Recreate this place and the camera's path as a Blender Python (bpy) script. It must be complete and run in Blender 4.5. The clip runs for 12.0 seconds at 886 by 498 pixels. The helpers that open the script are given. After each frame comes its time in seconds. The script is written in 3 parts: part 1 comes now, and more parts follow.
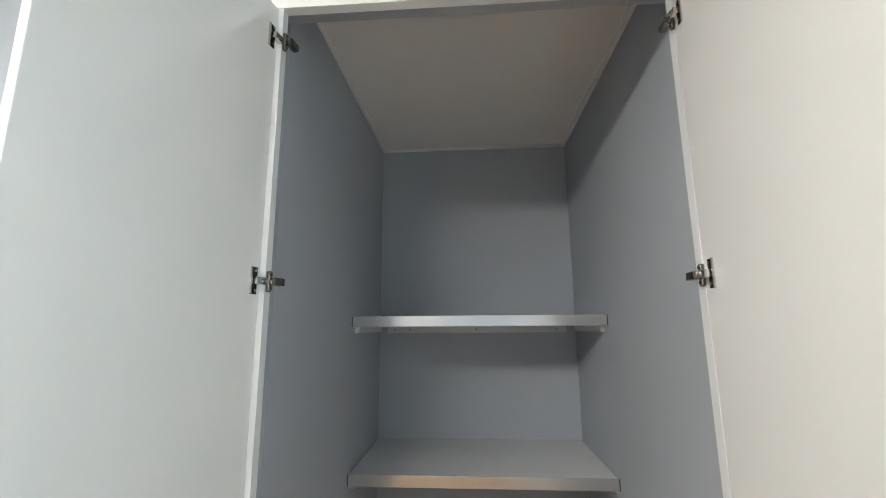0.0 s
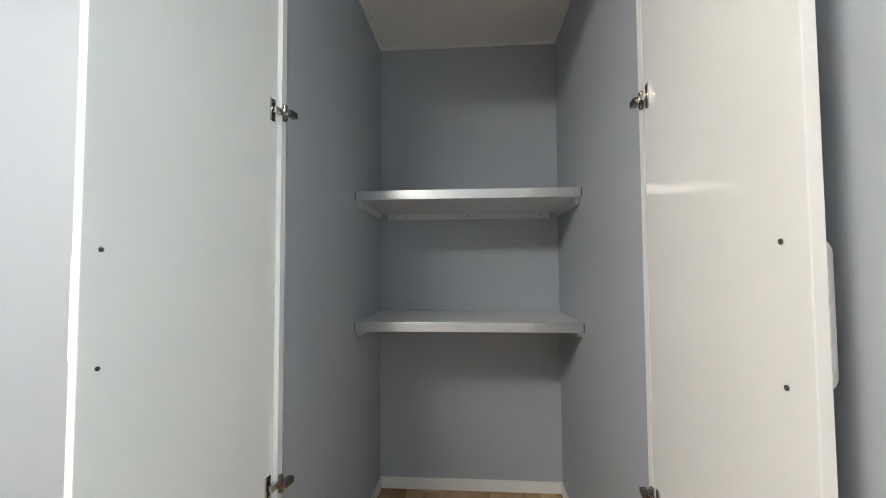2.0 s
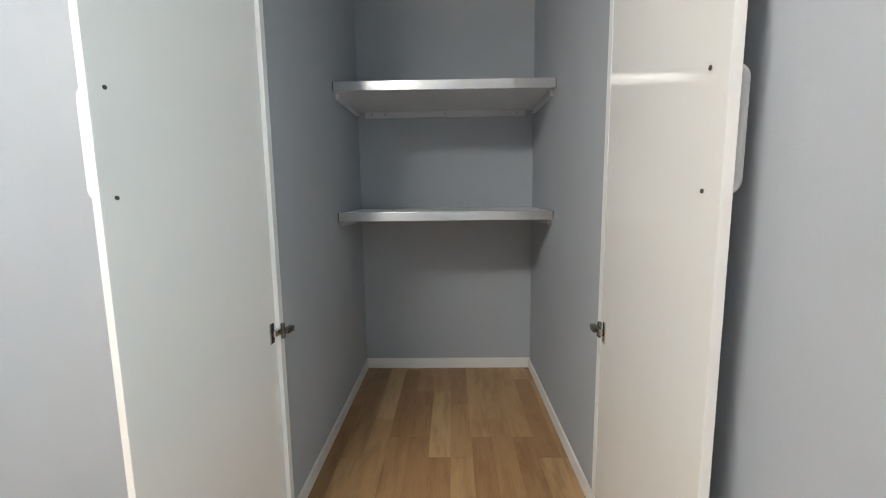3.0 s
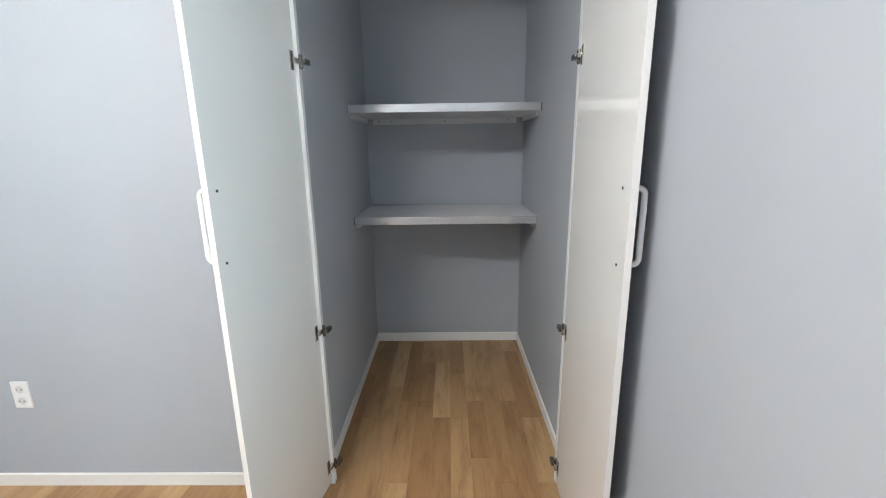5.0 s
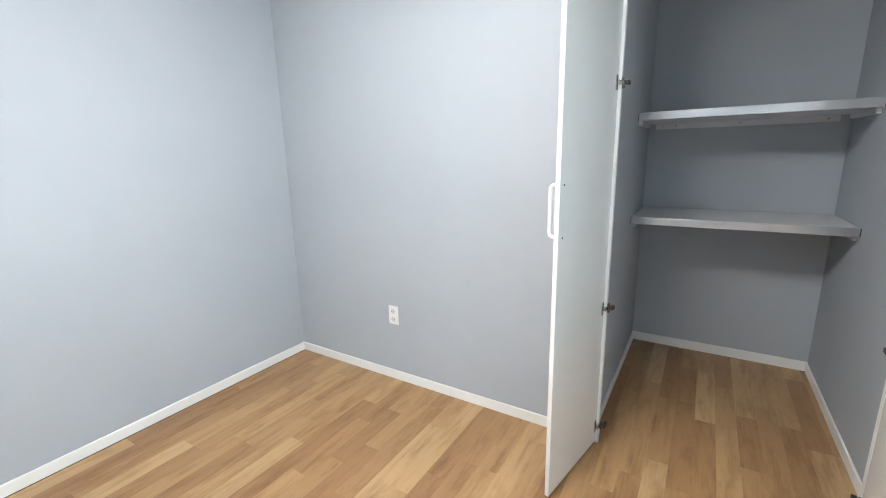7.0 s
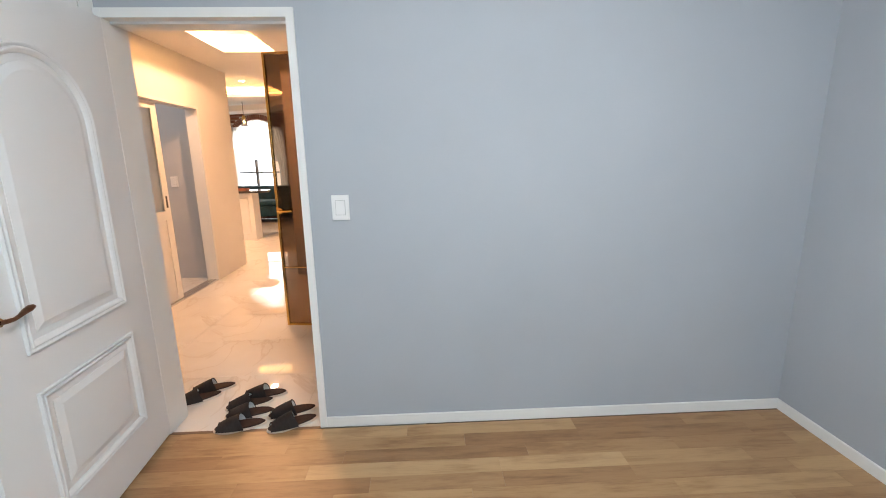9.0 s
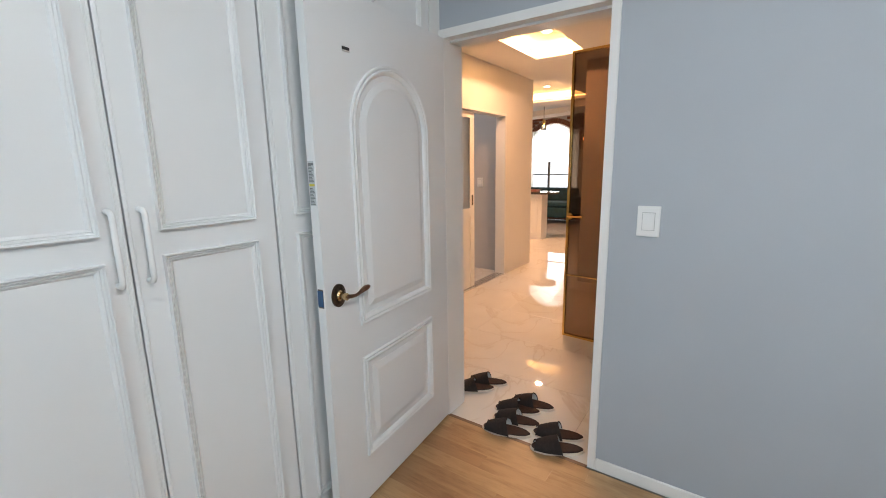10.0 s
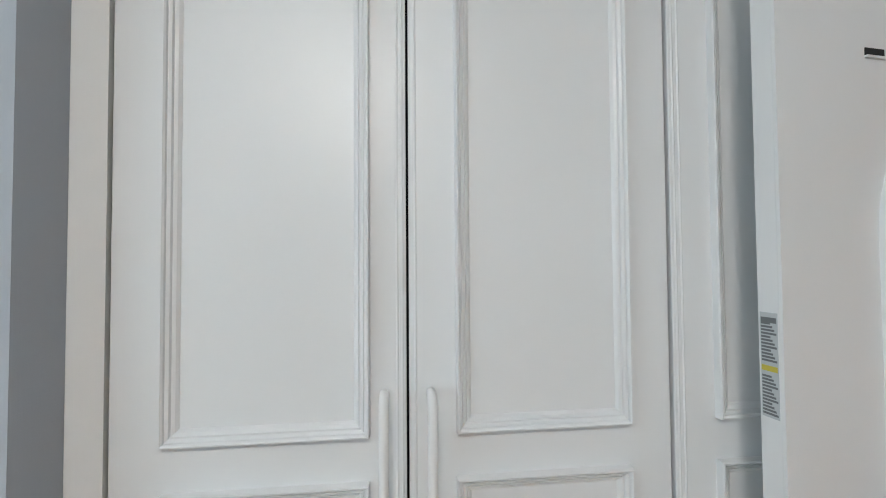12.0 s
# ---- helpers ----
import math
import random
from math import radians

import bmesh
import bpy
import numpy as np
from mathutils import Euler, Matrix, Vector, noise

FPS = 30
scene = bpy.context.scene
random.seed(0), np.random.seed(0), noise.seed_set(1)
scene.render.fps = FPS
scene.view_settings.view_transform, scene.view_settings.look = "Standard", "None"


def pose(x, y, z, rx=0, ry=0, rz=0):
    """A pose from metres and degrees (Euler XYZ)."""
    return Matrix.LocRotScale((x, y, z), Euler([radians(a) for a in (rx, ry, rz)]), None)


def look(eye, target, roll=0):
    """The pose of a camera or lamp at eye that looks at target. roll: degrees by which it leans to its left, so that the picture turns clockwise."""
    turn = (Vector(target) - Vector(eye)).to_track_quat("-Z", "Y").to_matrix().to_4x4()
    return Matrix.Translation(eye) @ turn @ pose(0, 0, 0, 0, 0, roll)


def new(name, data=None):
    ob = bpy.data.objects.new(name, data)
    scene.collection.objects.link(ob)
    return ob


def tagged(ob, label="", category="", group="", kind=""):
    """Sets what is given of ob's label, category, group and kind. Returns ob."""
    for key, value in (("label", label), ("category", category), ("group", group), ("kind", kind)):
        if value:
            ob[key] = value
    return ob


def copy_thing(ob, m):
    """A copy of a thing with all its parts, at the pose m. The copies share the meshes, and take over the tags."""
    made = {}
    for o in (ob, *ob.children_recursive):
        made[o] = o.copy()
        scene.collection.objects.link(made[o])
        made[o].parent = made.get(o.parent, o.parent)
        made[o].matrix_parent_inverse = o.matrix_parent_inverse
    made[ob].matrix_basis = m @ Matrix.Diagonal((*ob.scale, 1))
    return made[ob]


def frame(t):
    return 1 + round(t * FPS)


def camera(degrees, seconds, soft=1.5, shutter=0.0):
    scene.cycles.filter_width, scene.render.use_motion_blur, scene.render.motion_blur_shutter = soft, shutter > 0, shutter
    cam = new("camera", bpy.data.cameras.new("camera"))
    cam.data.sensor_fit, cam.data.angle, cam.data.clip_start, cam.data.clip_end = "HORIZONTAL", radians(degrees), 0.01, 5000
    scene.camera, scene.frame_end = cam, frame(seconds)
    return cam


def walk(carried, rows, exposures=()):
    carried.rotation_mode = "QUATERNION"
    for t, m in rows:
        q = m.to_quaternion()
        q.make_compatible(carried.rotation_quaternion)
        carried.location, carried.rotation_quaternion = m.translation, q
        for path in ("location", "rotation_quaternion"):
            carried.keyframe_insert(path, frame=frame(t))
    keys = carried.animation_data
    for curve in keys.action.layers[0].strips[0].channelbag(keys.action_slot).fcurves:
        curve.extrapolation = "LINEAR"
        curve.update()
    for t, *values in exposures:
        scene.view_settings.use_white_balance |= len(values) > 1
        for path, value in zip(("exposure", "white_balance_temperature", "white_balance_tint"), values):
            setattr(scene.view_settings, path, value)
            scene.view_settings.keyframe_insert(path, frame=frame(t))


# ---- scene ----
cam = camera(93.1, 12.0, soft=1.0)
PATH = [
    (0, (2.617, -0.913, 1.594), (2.484, 1.05, 1.955), -0.4),
    (0.5, (2.65, -0.949, 1.535), (2.504, 1.015, 1.884), -0.3),
    (1, (2.678, -1.023, 1.468), (2.522, 0.961, 1.662), -0.3),
    (1.5, (2.665, -1.08, 1.388), (2.515, 0.912, 1.481), -0.3),
    (2, (2.67, -1.088, 1.272), (2.524, 0.905, 1.363), -0.3),
    (2.5, (2.657, -1.165, 1.16), (2.59, 0.833, 1.122), -0.5),
    (3, (2.668, -1.2, 1.114), (2.626, 0.781, 0.849), -0.7),
    (3.2, (2.663, -1.222, 1.107), (2.628, 0.749, 0.774), -0.8),
    (5, (2.659, -1.523, 1.406), (2.628, 0.421, 0.936), -0.8),
    (5.5, (2.674, -1.701, 1.441), (2.485, 0.234, 0.972), -1.1),
    (6, (2.622, -1.872, 1.438), (2.24, 0.039, 0.985), -1.1),
    (6.5, (2.542, -1.956, 1.424), (1.849, -0.133, 0.981), -1.2),
    (6.7, (2.523, -1.955, 1.421), (1.701, -0.185, 0.98), -1.3),
    (8.3, (2.273, -1.987, 1.4), (0.465, -1.231, 1.001), -0.7),
    (8.5, (2.233, -1.994, 1.396), (0.37, -1.383, 1.003), -0.8),
    (9, (2.07, -1.973, 1.408), (0.115, -1.893, 0.995), -1.0),
    (9.5, (1.972, -1.988, 1.413), (0.097, -2.554, 1.008), -0.9),
    (10, (1.847, -2.107, 1.418), (0.237, -3.23, 1.036), -1.0),
    (10.5, (1.688, -2.236, 1.463), (0.468, -3.792, 1.158), -0.9),
    (11, (1.533, -2.354, 1.496), (0.825, -4.219, 1.355), -0.9),
    (11.5, (1.471, -2.477, 1.513), (1.104, -4.442, 1.476), -0.6),
    (12, (1.449, -2.743, 1.526), (1.228, -4.73, 1.581), -0.4),
]
walk(cam, [(t, look(eye, target, roll)) for t, eye, target, roll in PATH], exposures=[(0.0, 0.44, 7000, 10), (2.0, 0.47, 7050, 10), (3.2, 0.44, 6950, 10), (5.0, 0.5, 6600, 10), (5.5, 0.52, 6600, 10), (6.7, 0.6, 6600, 10), (8.5, -0.08, 6450, 10), (9.5, -0.05, 6450, 10), (10.0, -0.42, 6450, 10), (11.0, -0.62, 6500, 10), (12.0, -0.58, 6650, 10)])

# ---- world, light ----
world = bpy.data.worlds.new("sky")
scene.world = world
world.use_nodes = True
wn = world.node_tree
sky = wn.nodes.new("ShaderNodeTexSky")
sky.sky_type, sky.sun_disc = "NISHITA", False
sky.sun_elevation, sky.sun_rotation = radians(40), radians(-15)
wn.links.new(sky.outputs[0], wn.nodes["Background"].inputs[0])
wn.nodes["Background"].inputs[1].default_value = 0.12


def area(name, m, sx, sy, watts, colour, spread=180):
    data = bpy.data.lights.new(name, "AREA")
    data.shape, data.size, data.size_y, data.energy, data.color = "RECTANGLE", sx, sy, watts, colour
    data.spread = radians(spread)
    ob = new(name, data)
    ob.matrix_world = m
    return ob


sun = bpy.data.lights.new("sun", "SUN")
sun.energy, sun.angle, sun.color = 2.5, radians(0.5), (1.0, 0.95, 0.88)
new("sun", sun).matrix_world = look((-8, 30, 34), (0, 0, 1.5))
# daylight through the east window, an unseen light added to the utility room, the arched window of the living room
area("window_daylight", look((3.36, -2.0, 1.6), (0.3, -2.15, 1.35)), 1.4, 1.2, 18, (0.65, 0.885, 1.0))
area("utility_unseen_light", look((-2.3, -5.3, 2.5), (-2.3, -5.301, 0)), 0.3, 0.3, 9, (1.0, 0.95, 0.90))
area("arch_daylight", look((-9.3, -6.19, 1.6), (-5, -5.4, 1.2)), 1.3, 2.2, 44, (1.0, 0.96, 0.90))
area("downlight_beam", look((-2.45, -3.80, 2.715), (-2.45, -3.801, 0)), 0.10, 0.10, 44, (1.0, 0.53, 0.28))
area("kitchen_downlight_beam", look((-5.3, -4.9, 2.715), (-5.3, -4.901, 0)), 0.10, 0.10, 88, (1.0, 0.55, 0.30))



# ---- materials ----
def nodes_of(name):
    m = bpy.data.materials.new(name)
    m.use_nodes = True
    return m, m.node_tree, m.node_tree.nodes["Principled BSDF"]


def coords(t, scale=(1, 1, 1), kind="Object"):
    c, mp = t.nodes.new("ShaderNodeTexCoord"), t.nodes.new("ShaderNodeMapping")
    mp.inputs["Scale"].default_value = scale
    t.links.new(c.outputs[kind], mp.inputs[0])
    return mp.outputs[0]


def noise_node(t, vec, scale, detail=4, rough=0.55):
    n = t.nodes.new("ShaderNodeTexNoise")
    n.inputs["Scale"].default_value, n.inputs["Detail"].default_value, n.inputs["Roughness"].default_value = scale, detail, rough
    t.links.new(vec, n.inputs["Vector"])
    return n.outputs["Fac"]


def ramp(t, fac, stops):
    r = t.nodes.new("ShaderNodeValToRGB")
    els = r.color_ramp.elements
    while len(els) < len(stops):
        els.new(0.5)
    for e, (p, c) in zip(els, stops):
        e.position, e.color = p, (*c, 1)
    t.links.new(fac, r.inputs[0])
    return r.outputs[0]


def bump(t, b, height, strength, distance=0.002):
    n = t.nodes.new("ShaderNodeBump")
    n.inputs["Strength"].default_value, n.inputs["Distance"].default_value = strength, distance
    t.links.new(height, n.inputs["Height"])
    t.links.new(n.outputs[0], b.inputs["Normal"])


def mix(t, fac, a, b):
    n = t.nodes.new("ShaderNodeMix")
    n.data_type = "RGBA"
    for s, v in ((n.inputs[0], fac), (n.inputs[6], a), (n.inputs[7], b)):
        if hasattr(v, "is_output"):
            t.links.new(v, s)
        else:
            s.default_value = v if isinstance(v, float) else (*v, 1)
    return n.outputs[2]


def surface(name, colour, rough=0.5, metal=0.0, vary=0.06, scale=3.0, grain=0.0, grain_scale=200.0, spec=0.5):
    """A plain surface with broad stains, fine grain and slightly uneven gloss."""
    m, t, b = nodes_of(name)
    v = coords(t)
    broad, fine = noise_node(t, v, scale, 3), noise_node(t, v, grain_scale, 2)
    lo, hi = tuple(c * (1 - vary) for c in colour), tuple(min(1, c * (1 + vary)) for c in colour)
    t.links.new(ramp(t, broad, [(0.3, lo), (0.7, hi)]), b.inputs["Base Color"])
    r = t.nodes.new("ShaderNodeMapRange")
    r.inputs["To Min"].default_value, r.inputs["To Max"].default_value = rough * 0.9, min(1, rough * 1.1)
    t.links.new(broad, r.inputs["Value"])
    t.links.new(r.outputs[0], b.inputs["Roughness"])
    b.inputs["Metallic"].default_value = metal
    b.inputs["Specular IOR Level"].default_value = spec
    if grain:
        bump(t, b, fine, grain, 0.001)
    return m


def wallpaper(name, colour):
    """Matt woven-look paper: fine crossed threads, faint broad unevenness."""
    m, t, b = nodes_of(name)
    v = coords(t)
    broad = noise_node(t, v, 1.3, 3)
    across, up = noise_node(t, coords(t, (700, 700, 40)), 1, 2), noise_node(t, coords(t, (60, 60, 800)), 1, 2)
    lo, hi = tuple(c * 0.965 for c in colour), tuple(c * 1.03 for c in colour)
    base = ramp(t, broad, [(0.3, lo), (0.7, hi)])
    add = t.nodes.new("ShaderNodeMath")
    t.links.new(across, add.inputs[0])
    t.links.new(up, add.inputs[1])
    shade = ramp(t, add.outputs[0], [(0.35, (0.955, 0.955, 0.955)), (0.75, (1, 1, 1))])
    mul = t.nodes.new("ShaderNodeMix")
    mul.data_type, mul.blend_type = "RGBA", "MULTIPLY"
    mul.inputs[0].default_value = 1.0
    t.links.new(base, mul.inputs[6])
    t.links.new(shade, mul.inputs[7])
    t.links.new(mul.outputs[2], b.inputs["Base Color"])
    b.inputs["Roughness"].default_value = 0.72
    b.inputs["Specular IOR Level"].default_value = 0.35
    bump(t, b, add.outputs[0], 0.25, 0.0006)
    return m


def wood_floor():
    m, t, b = nodes_of("oak_laminate")
    info = t.nodes.new("ShaderNodeObjectInfo")
    c = t.nodes.new("ShaderNodeTexCoord")
    shift = t.nodes.new("ShaderNodeVectorMath")
    shift.operation = "MULTIPLY_ADD"
    comb = t.nodes.new("ShaderNodeCombineXYZ")
    for i in range(3):
        t.links.new(info.outputs["Random"], comb.inputs[i])
    shift.inputs[1].default_value = (37, 53, 11)
    t.links.new(comb.outputs[0], shift.inputs[0])
    t.links.new(c.outputs["Object"], shift.inputs[2])
    mp = t.nodes.new("ShaderNodeMapping")
    mp.inputs["Scale"].default_value = (10, 0.9, 10)
    t.links.new(shift.outputs[0], mp.inputs[0])
    grain = noise_node(t, mp.outputs[0], 2.6, 7, 0.66)
    mp2 = t.nodes.new("ShaderNodeMapping")
    mp2.inputs["Scale"].default_value = (120, 5, 120)
    t.links.new(shift.outputs[0], mp2.inputs[0])
    pores = noise_node(t, mp2.outputs[0], 2.0, 3)
    mp3 = t.nodes.new("ShaderNodeMapping")
    mp3.inputs["Scale"].default_value = (9, 2.2, 9)
    t.links.new(shift.outputs[0], mp3.inputs[0])
    mottle = noise_node(t, mp3.outputs[0], 1.6, 4, 0.6)
    tone = ramp(t, info.outputs["Random"], [(0.0, (0.31, 0.170, 0.078)), (0.3, (0.365, 0.213, 0.101)), (0.6, (0.405, 0.246, 0.119)), (0.85, (0.455, 0.290, 0.144)), (1.0, (0.50, 0.335, 0.178))])
    streak = ramp(t, grain, [(0.30, (0.70, 0.63, 0.56)), (0.47, (0.95, 0.94, 0.92)), (0.60, (1.0, 1.0, 1.0)), (0.78, (0.84, 0.80, 0.75))])
    dots = ramp(t, pores, [(0.32, (0.88, 0.86, 0.84)), (0.45, (1, 1, 1))])
    patches = ramp(t, mottle, [(0.30, (0.74, 0.67, 0.61)), (0.50, (0.98, 0.97, 0.96)), (0.70, (1.0, 1.0, 1.0))])
    out = tone
    for k in (streak, dots, patches):
        mul = t.nodes.new("ShaderNodeMix")
        mul.data_type, mul.blend_type = "RGBA", "MULTIPLY"
        mul.inputs[0].default_value = 1.0
        t.links.new(out, mul.inputs[6])
        t.links.new(k, mul.inputs[7])
        out = mul.outputs[2]
    t.links.new(out, b.inputs["Base Color"])
    r = t.nodes.new("ShaderNodeMapRange")
    r.inputs["To Min"].default_value, r.inputs["To Max"].default_value = 0.30, 0.46
    t.links.new(grain, r.inputs["Value"])
    t.links.new(r.outputs[0], b.inputs["Roughness"])
    bump(t, b, pores, 0.12, 0.0008)
    return m


def marble():
    m, t, b = nodes_of("polished_marble_tile")
    v = coords(t)
    warp = noise_node(t, v, 1.4, 5)
    veins = t.nodes.new("ShaderNodeTexNoise")
    veins.inputs["Scale"].default_value, veins.inputs["Detail"].default_value, veins.inputs["Distortion"].default_value = 1.1, 7, 1.8
    t.links.new(v, veins.inputs["Vector"])
    line = ramp(t, veins.outputs["Fac"], [(0.482, (0, 0, 0)), (0.496, (0.8, 0.8, 0.8)), (0.502, (0.8, 0.8, 0.8)), (0.516, (0, 0, 0))])
    base = ramp(t, warp, [(0.3, (0.70, 0.67, 0.63)), (0.7, (0.80, 0.78, 0.75))])
    t.links.new(mix(t, line, base, (0.66, 0.61, 0.56)), b.inputs["Base Color"])
    b.inputs["Roughness"].default_value = 0.022
    return m


def glow(name, colour, strength):
    m, t, b = nodes_of(name)
    b.inputs["Base Color"].default_value = (*colour, 1)
    b.inputs["Emission Color"].default_value = (*colour, 1)
    b.inputs["Emission Strength"].default_value = strength
    return m


def glass(name, colour, rough=0.02, alpha=1.0):
    m, t, b = nodes_of(name)
    b.inputs["Base Color"].default_value = (*colour, 1)
    b.inputs["Transmission Weight"].default_value = 1.0
    b.inputs["Roughness"].default_value = rough
    b.inputs["IOR"].default_value = 1.45
    return m


GREY_PAPER = wallpaper("blue_grey_wallpaper", (0.410, 0.441, 0.486))
WHITE_PAPER = wallpaper("white_wallpaper", (0.80, 0.78, 0.75))
CEIL_PAPER = surface("ceiling_paper", (0.80, 0.79, 0.77), 0.8, vary=0.02, grain=0.3, grain_scale=300)
WHITE_TRIM = surface("white_trim_film", (0.80, 0.80, 0.79), 0.35, vary=0.02, grain=0.05)
WHITE_SATIN = surface("white_satin_panel", (0.78, 0.79, 0.80), 0.36, vary=0.015, scale=2)
MELAMINE = surface("white_melamine", (0.79, 0.79, 0.78), 0.06, vary=0.02, scale=2, grain=0.02, spec=0.85)
SHELF_TOP = surface("pale_grey_shelf_board", (0.66, 0.67, 0.69), 0.45, vary=0.03)
ALU = surface("brushed_silver_edging", (0.70, 0.70, 0.71), 0.24, 0.95, vary=0.03, scale=12)
HANDLE_WHITE = surface("white_powder_coat", (0.82, 0.82, 0.82), 0.3, vary=0.01)
STEEL = surface("nickel_plated_steel", (0.24, 0.22, 0.20), 0.22, 1.0, vary=0.1, scale=60)
CHROME = surface("bright_nickel_plate", (0.62, 0.59, 0.55), 0.16, 1.0, vary=0.08, scale=60)
DARK_STEEL = surface("dark_nickel_plate", (0.075, 0.068, 0.062), 0.26, 1.0, vary=0.15, scale=60)
BRONZE = surface("antique_bronze", (0.19, 0.105, 0.068), 0.3, 1.0, vary=0.3, scale=40)
DARK_BRONZE = surface("dark_antique_bronze", (0.085, 0.058, 0.042), 0.28, 1.0, vary=0.3, scale=50)
AGED_BRASS = surface("worn_brass", (0.60, 0.43, 0.24), 0.22, 1.0, vary=0.2, scale=40)
GOLD = surface("polished_gold_metal", (0.72, 0.47, 0.15), 0.18, 1.0, vary=0.1, scale=15)
SOCKET_SHADE = surface("shaded_white_plastic", (0.62, 0.62, 0.62), 0.4, vary=0.01)
DARK = surface("dark_screw", (0.05, 0.045, 0.04), 0.5, vary=0.1)
BLACK = surface("black_recess", (0.02, 0.02, 0.02), 0.8, vary=0.1)
PLASTIC = surface("white_plastic", (0.80, 0.80, 0.80), 0.3, vary=0.01)
SHADOW_AND_BUTTON_GREY = surface("grey_gap_shadow_and_buttons", (0.35, 0.35, 0.36), 0.5)
OAK = wood_floor()
SUBFLOOR = surface("dark_subfloor", (0.07, 0.045, 0.025), 0.8)
MARBLE = marble()
GROUT = surface("grey_grout", (0.42, 0.38, 0.34), 0.8)
BRONZE_GLASS = glass("bronze_glass", (0.175, 0.125, 0.092))
FROST = glass("frosted_glass", (0.86, 0.88, 0.88), 0.55)
CLEAR = glass("clear_glass", (1, 1, 1), 0.0)
COVE = glow("warm_cove_strip", (1.0, 0.52, 0.16), 66)
LAMP_GLOW = glow("lamp_diffuser", (0.985, 0.992, 0.98), 52)
SPOT = glow("downlight_lens", (1.0, 0.85, 0.6), 25)
BULB = glow("warm_bulb", (1.0, 0.55, 0.18), 20)
FELT = surface("dark_brown_woven_felt", (0.020, 0.014, 0.013), 0.9, vary=0.35, scale=60, grain=0.8, grain_scale=900)
INSOLE = surface("brown_terry_insole", (0.040, 0.019, 0.014), 0.95, vary=0.3, scale=50, grain=0.8, grain_scale=700)
LINING = surface("grey_lining", (0.55, 0.60, 0.62), 0.8, vary=0.1, scale=40)
TRAY_RED = surface("reddish_brown_lacquer", (0.28, 0.10, 0.06), 0.35, vary=0.1, scale=20)
SOLE = surface("pale_rubber_sole", (0.66, 0.58, 0.50), 0.7, vary=0.1)
BRICK = surface("red_brown_brick", (0.19, 0.075, 0.045), 0.85, vary=0.45, scale=9, grain=0.5, grain_scale=80)
MORTAR = surface("pale_mortar", (0.46, 0.42, 0.38), 0.9)
TEAL = surface("teal_velvet", (0.010, 0.045, 0.062), 0.7, vary=0.3, scale=8)
STONE_TOP = surface("dark_stone_top", (0.05, 0.045, 0.045), 0.12, vary=0.3, scale=12)
GREY_TILE = surface("dark_grey_floor_tile", (0.18, 0.17, 0.17), 0.35, vary=0.2, scale=6)
BATH_WALL = surface("pale_grey_wall", (0.52, 0.52, 0.54), 0.6, vary=0.03)
CURTAIN, ct, cb = nodes_of("sheer_white_curtain")
sheer, clear, veil = ct.nodes.new("ShaderNodeBsdfTranslucent"), ct.nodes.new("ShaderNodeBsdfTransparent"), ct.nodes.new("ShaderNodeMixShader")
sheer.inputs[0].default_value = (0.9, 0.9, 0.88, 1)
veil.inputs[0].default_value = 0.18
ct.links.new(sheer.outputs[0], veil.inputs[1])
ct.links.new(clear.outputs[0], veil.inputs[2])
ct.links.new(veil.outputs[0], ct.nodes["Material Output"].inputs[0])
STICKER = surface("pale_sticker", (0.50, 0.53, 0.55), 0.5, vary=0.03)
INK = surface("grey_print", (0.16, 0.17, 0.18), 0.6)
YELLOW = surface("yellow_print", (0.62, 0.52, 0.08), 0.6)
BLUE = surface("blue_tape", (0.025, 0.085, 0.20), 0.35)
LCD = surface("teal_display", (0.05, 0.13, 0.15), 0.2)
SASH = surface("grey_window_sash", (0.16, 0.17, 0.18), 0.4, vary=0.05)
PAVING = surface("concrete_ground", (0.30, 0.29, 0.28), 0.9, vary=0.15)


# ---- mesh helpers ----
def box(bm, x0, x1, y0, y1, z0, z1, m=None):
    vs = [bm.verts.new(c) for c in ((x0, y0, z0), (x1, y0, z0), (x1, y1, z0), (x0, y1, z0), (x0, y0, z1), (x1, y0, z1), (x1, y1, z1), (x0, y1, z1))]
    for f in ((3, 2, 1, 0), (4, 5, 6, 7), (0, 1, 5, 4), (1, 2, 6, 5), (2, 3, 7, 6), (3, 0, 4, 7)):
        bm.faces.new([vs[i] for i in f])
    if m is not None:
        bmesh.ops.transform(bm, matrix=m, verts=vs)
    return vs


def boxes(*rows):
    bm = bmesh.new()
    for r in rows:
        box(bm, *r)
    return bm


def soft_box(x0, x1, y0, y1, z0, z1, r=0.003, seg=2):
    bm = boxes((x0, x1, y0, y1, z0, z1))
    bmesh.ops.bevel(bm, geom=bm.edges[:], offset=r, segments=seg, affect="EDGES", profile=0.6)
    return bm


def cyl(bm, r, depth, m, seg=20, r2=None):
    bmesh.ops.create_cone(bm, cap_ends=True, segments=seg, radius1=r, radius2=r if r2 is None else r2, depth=depth, matrix=m)


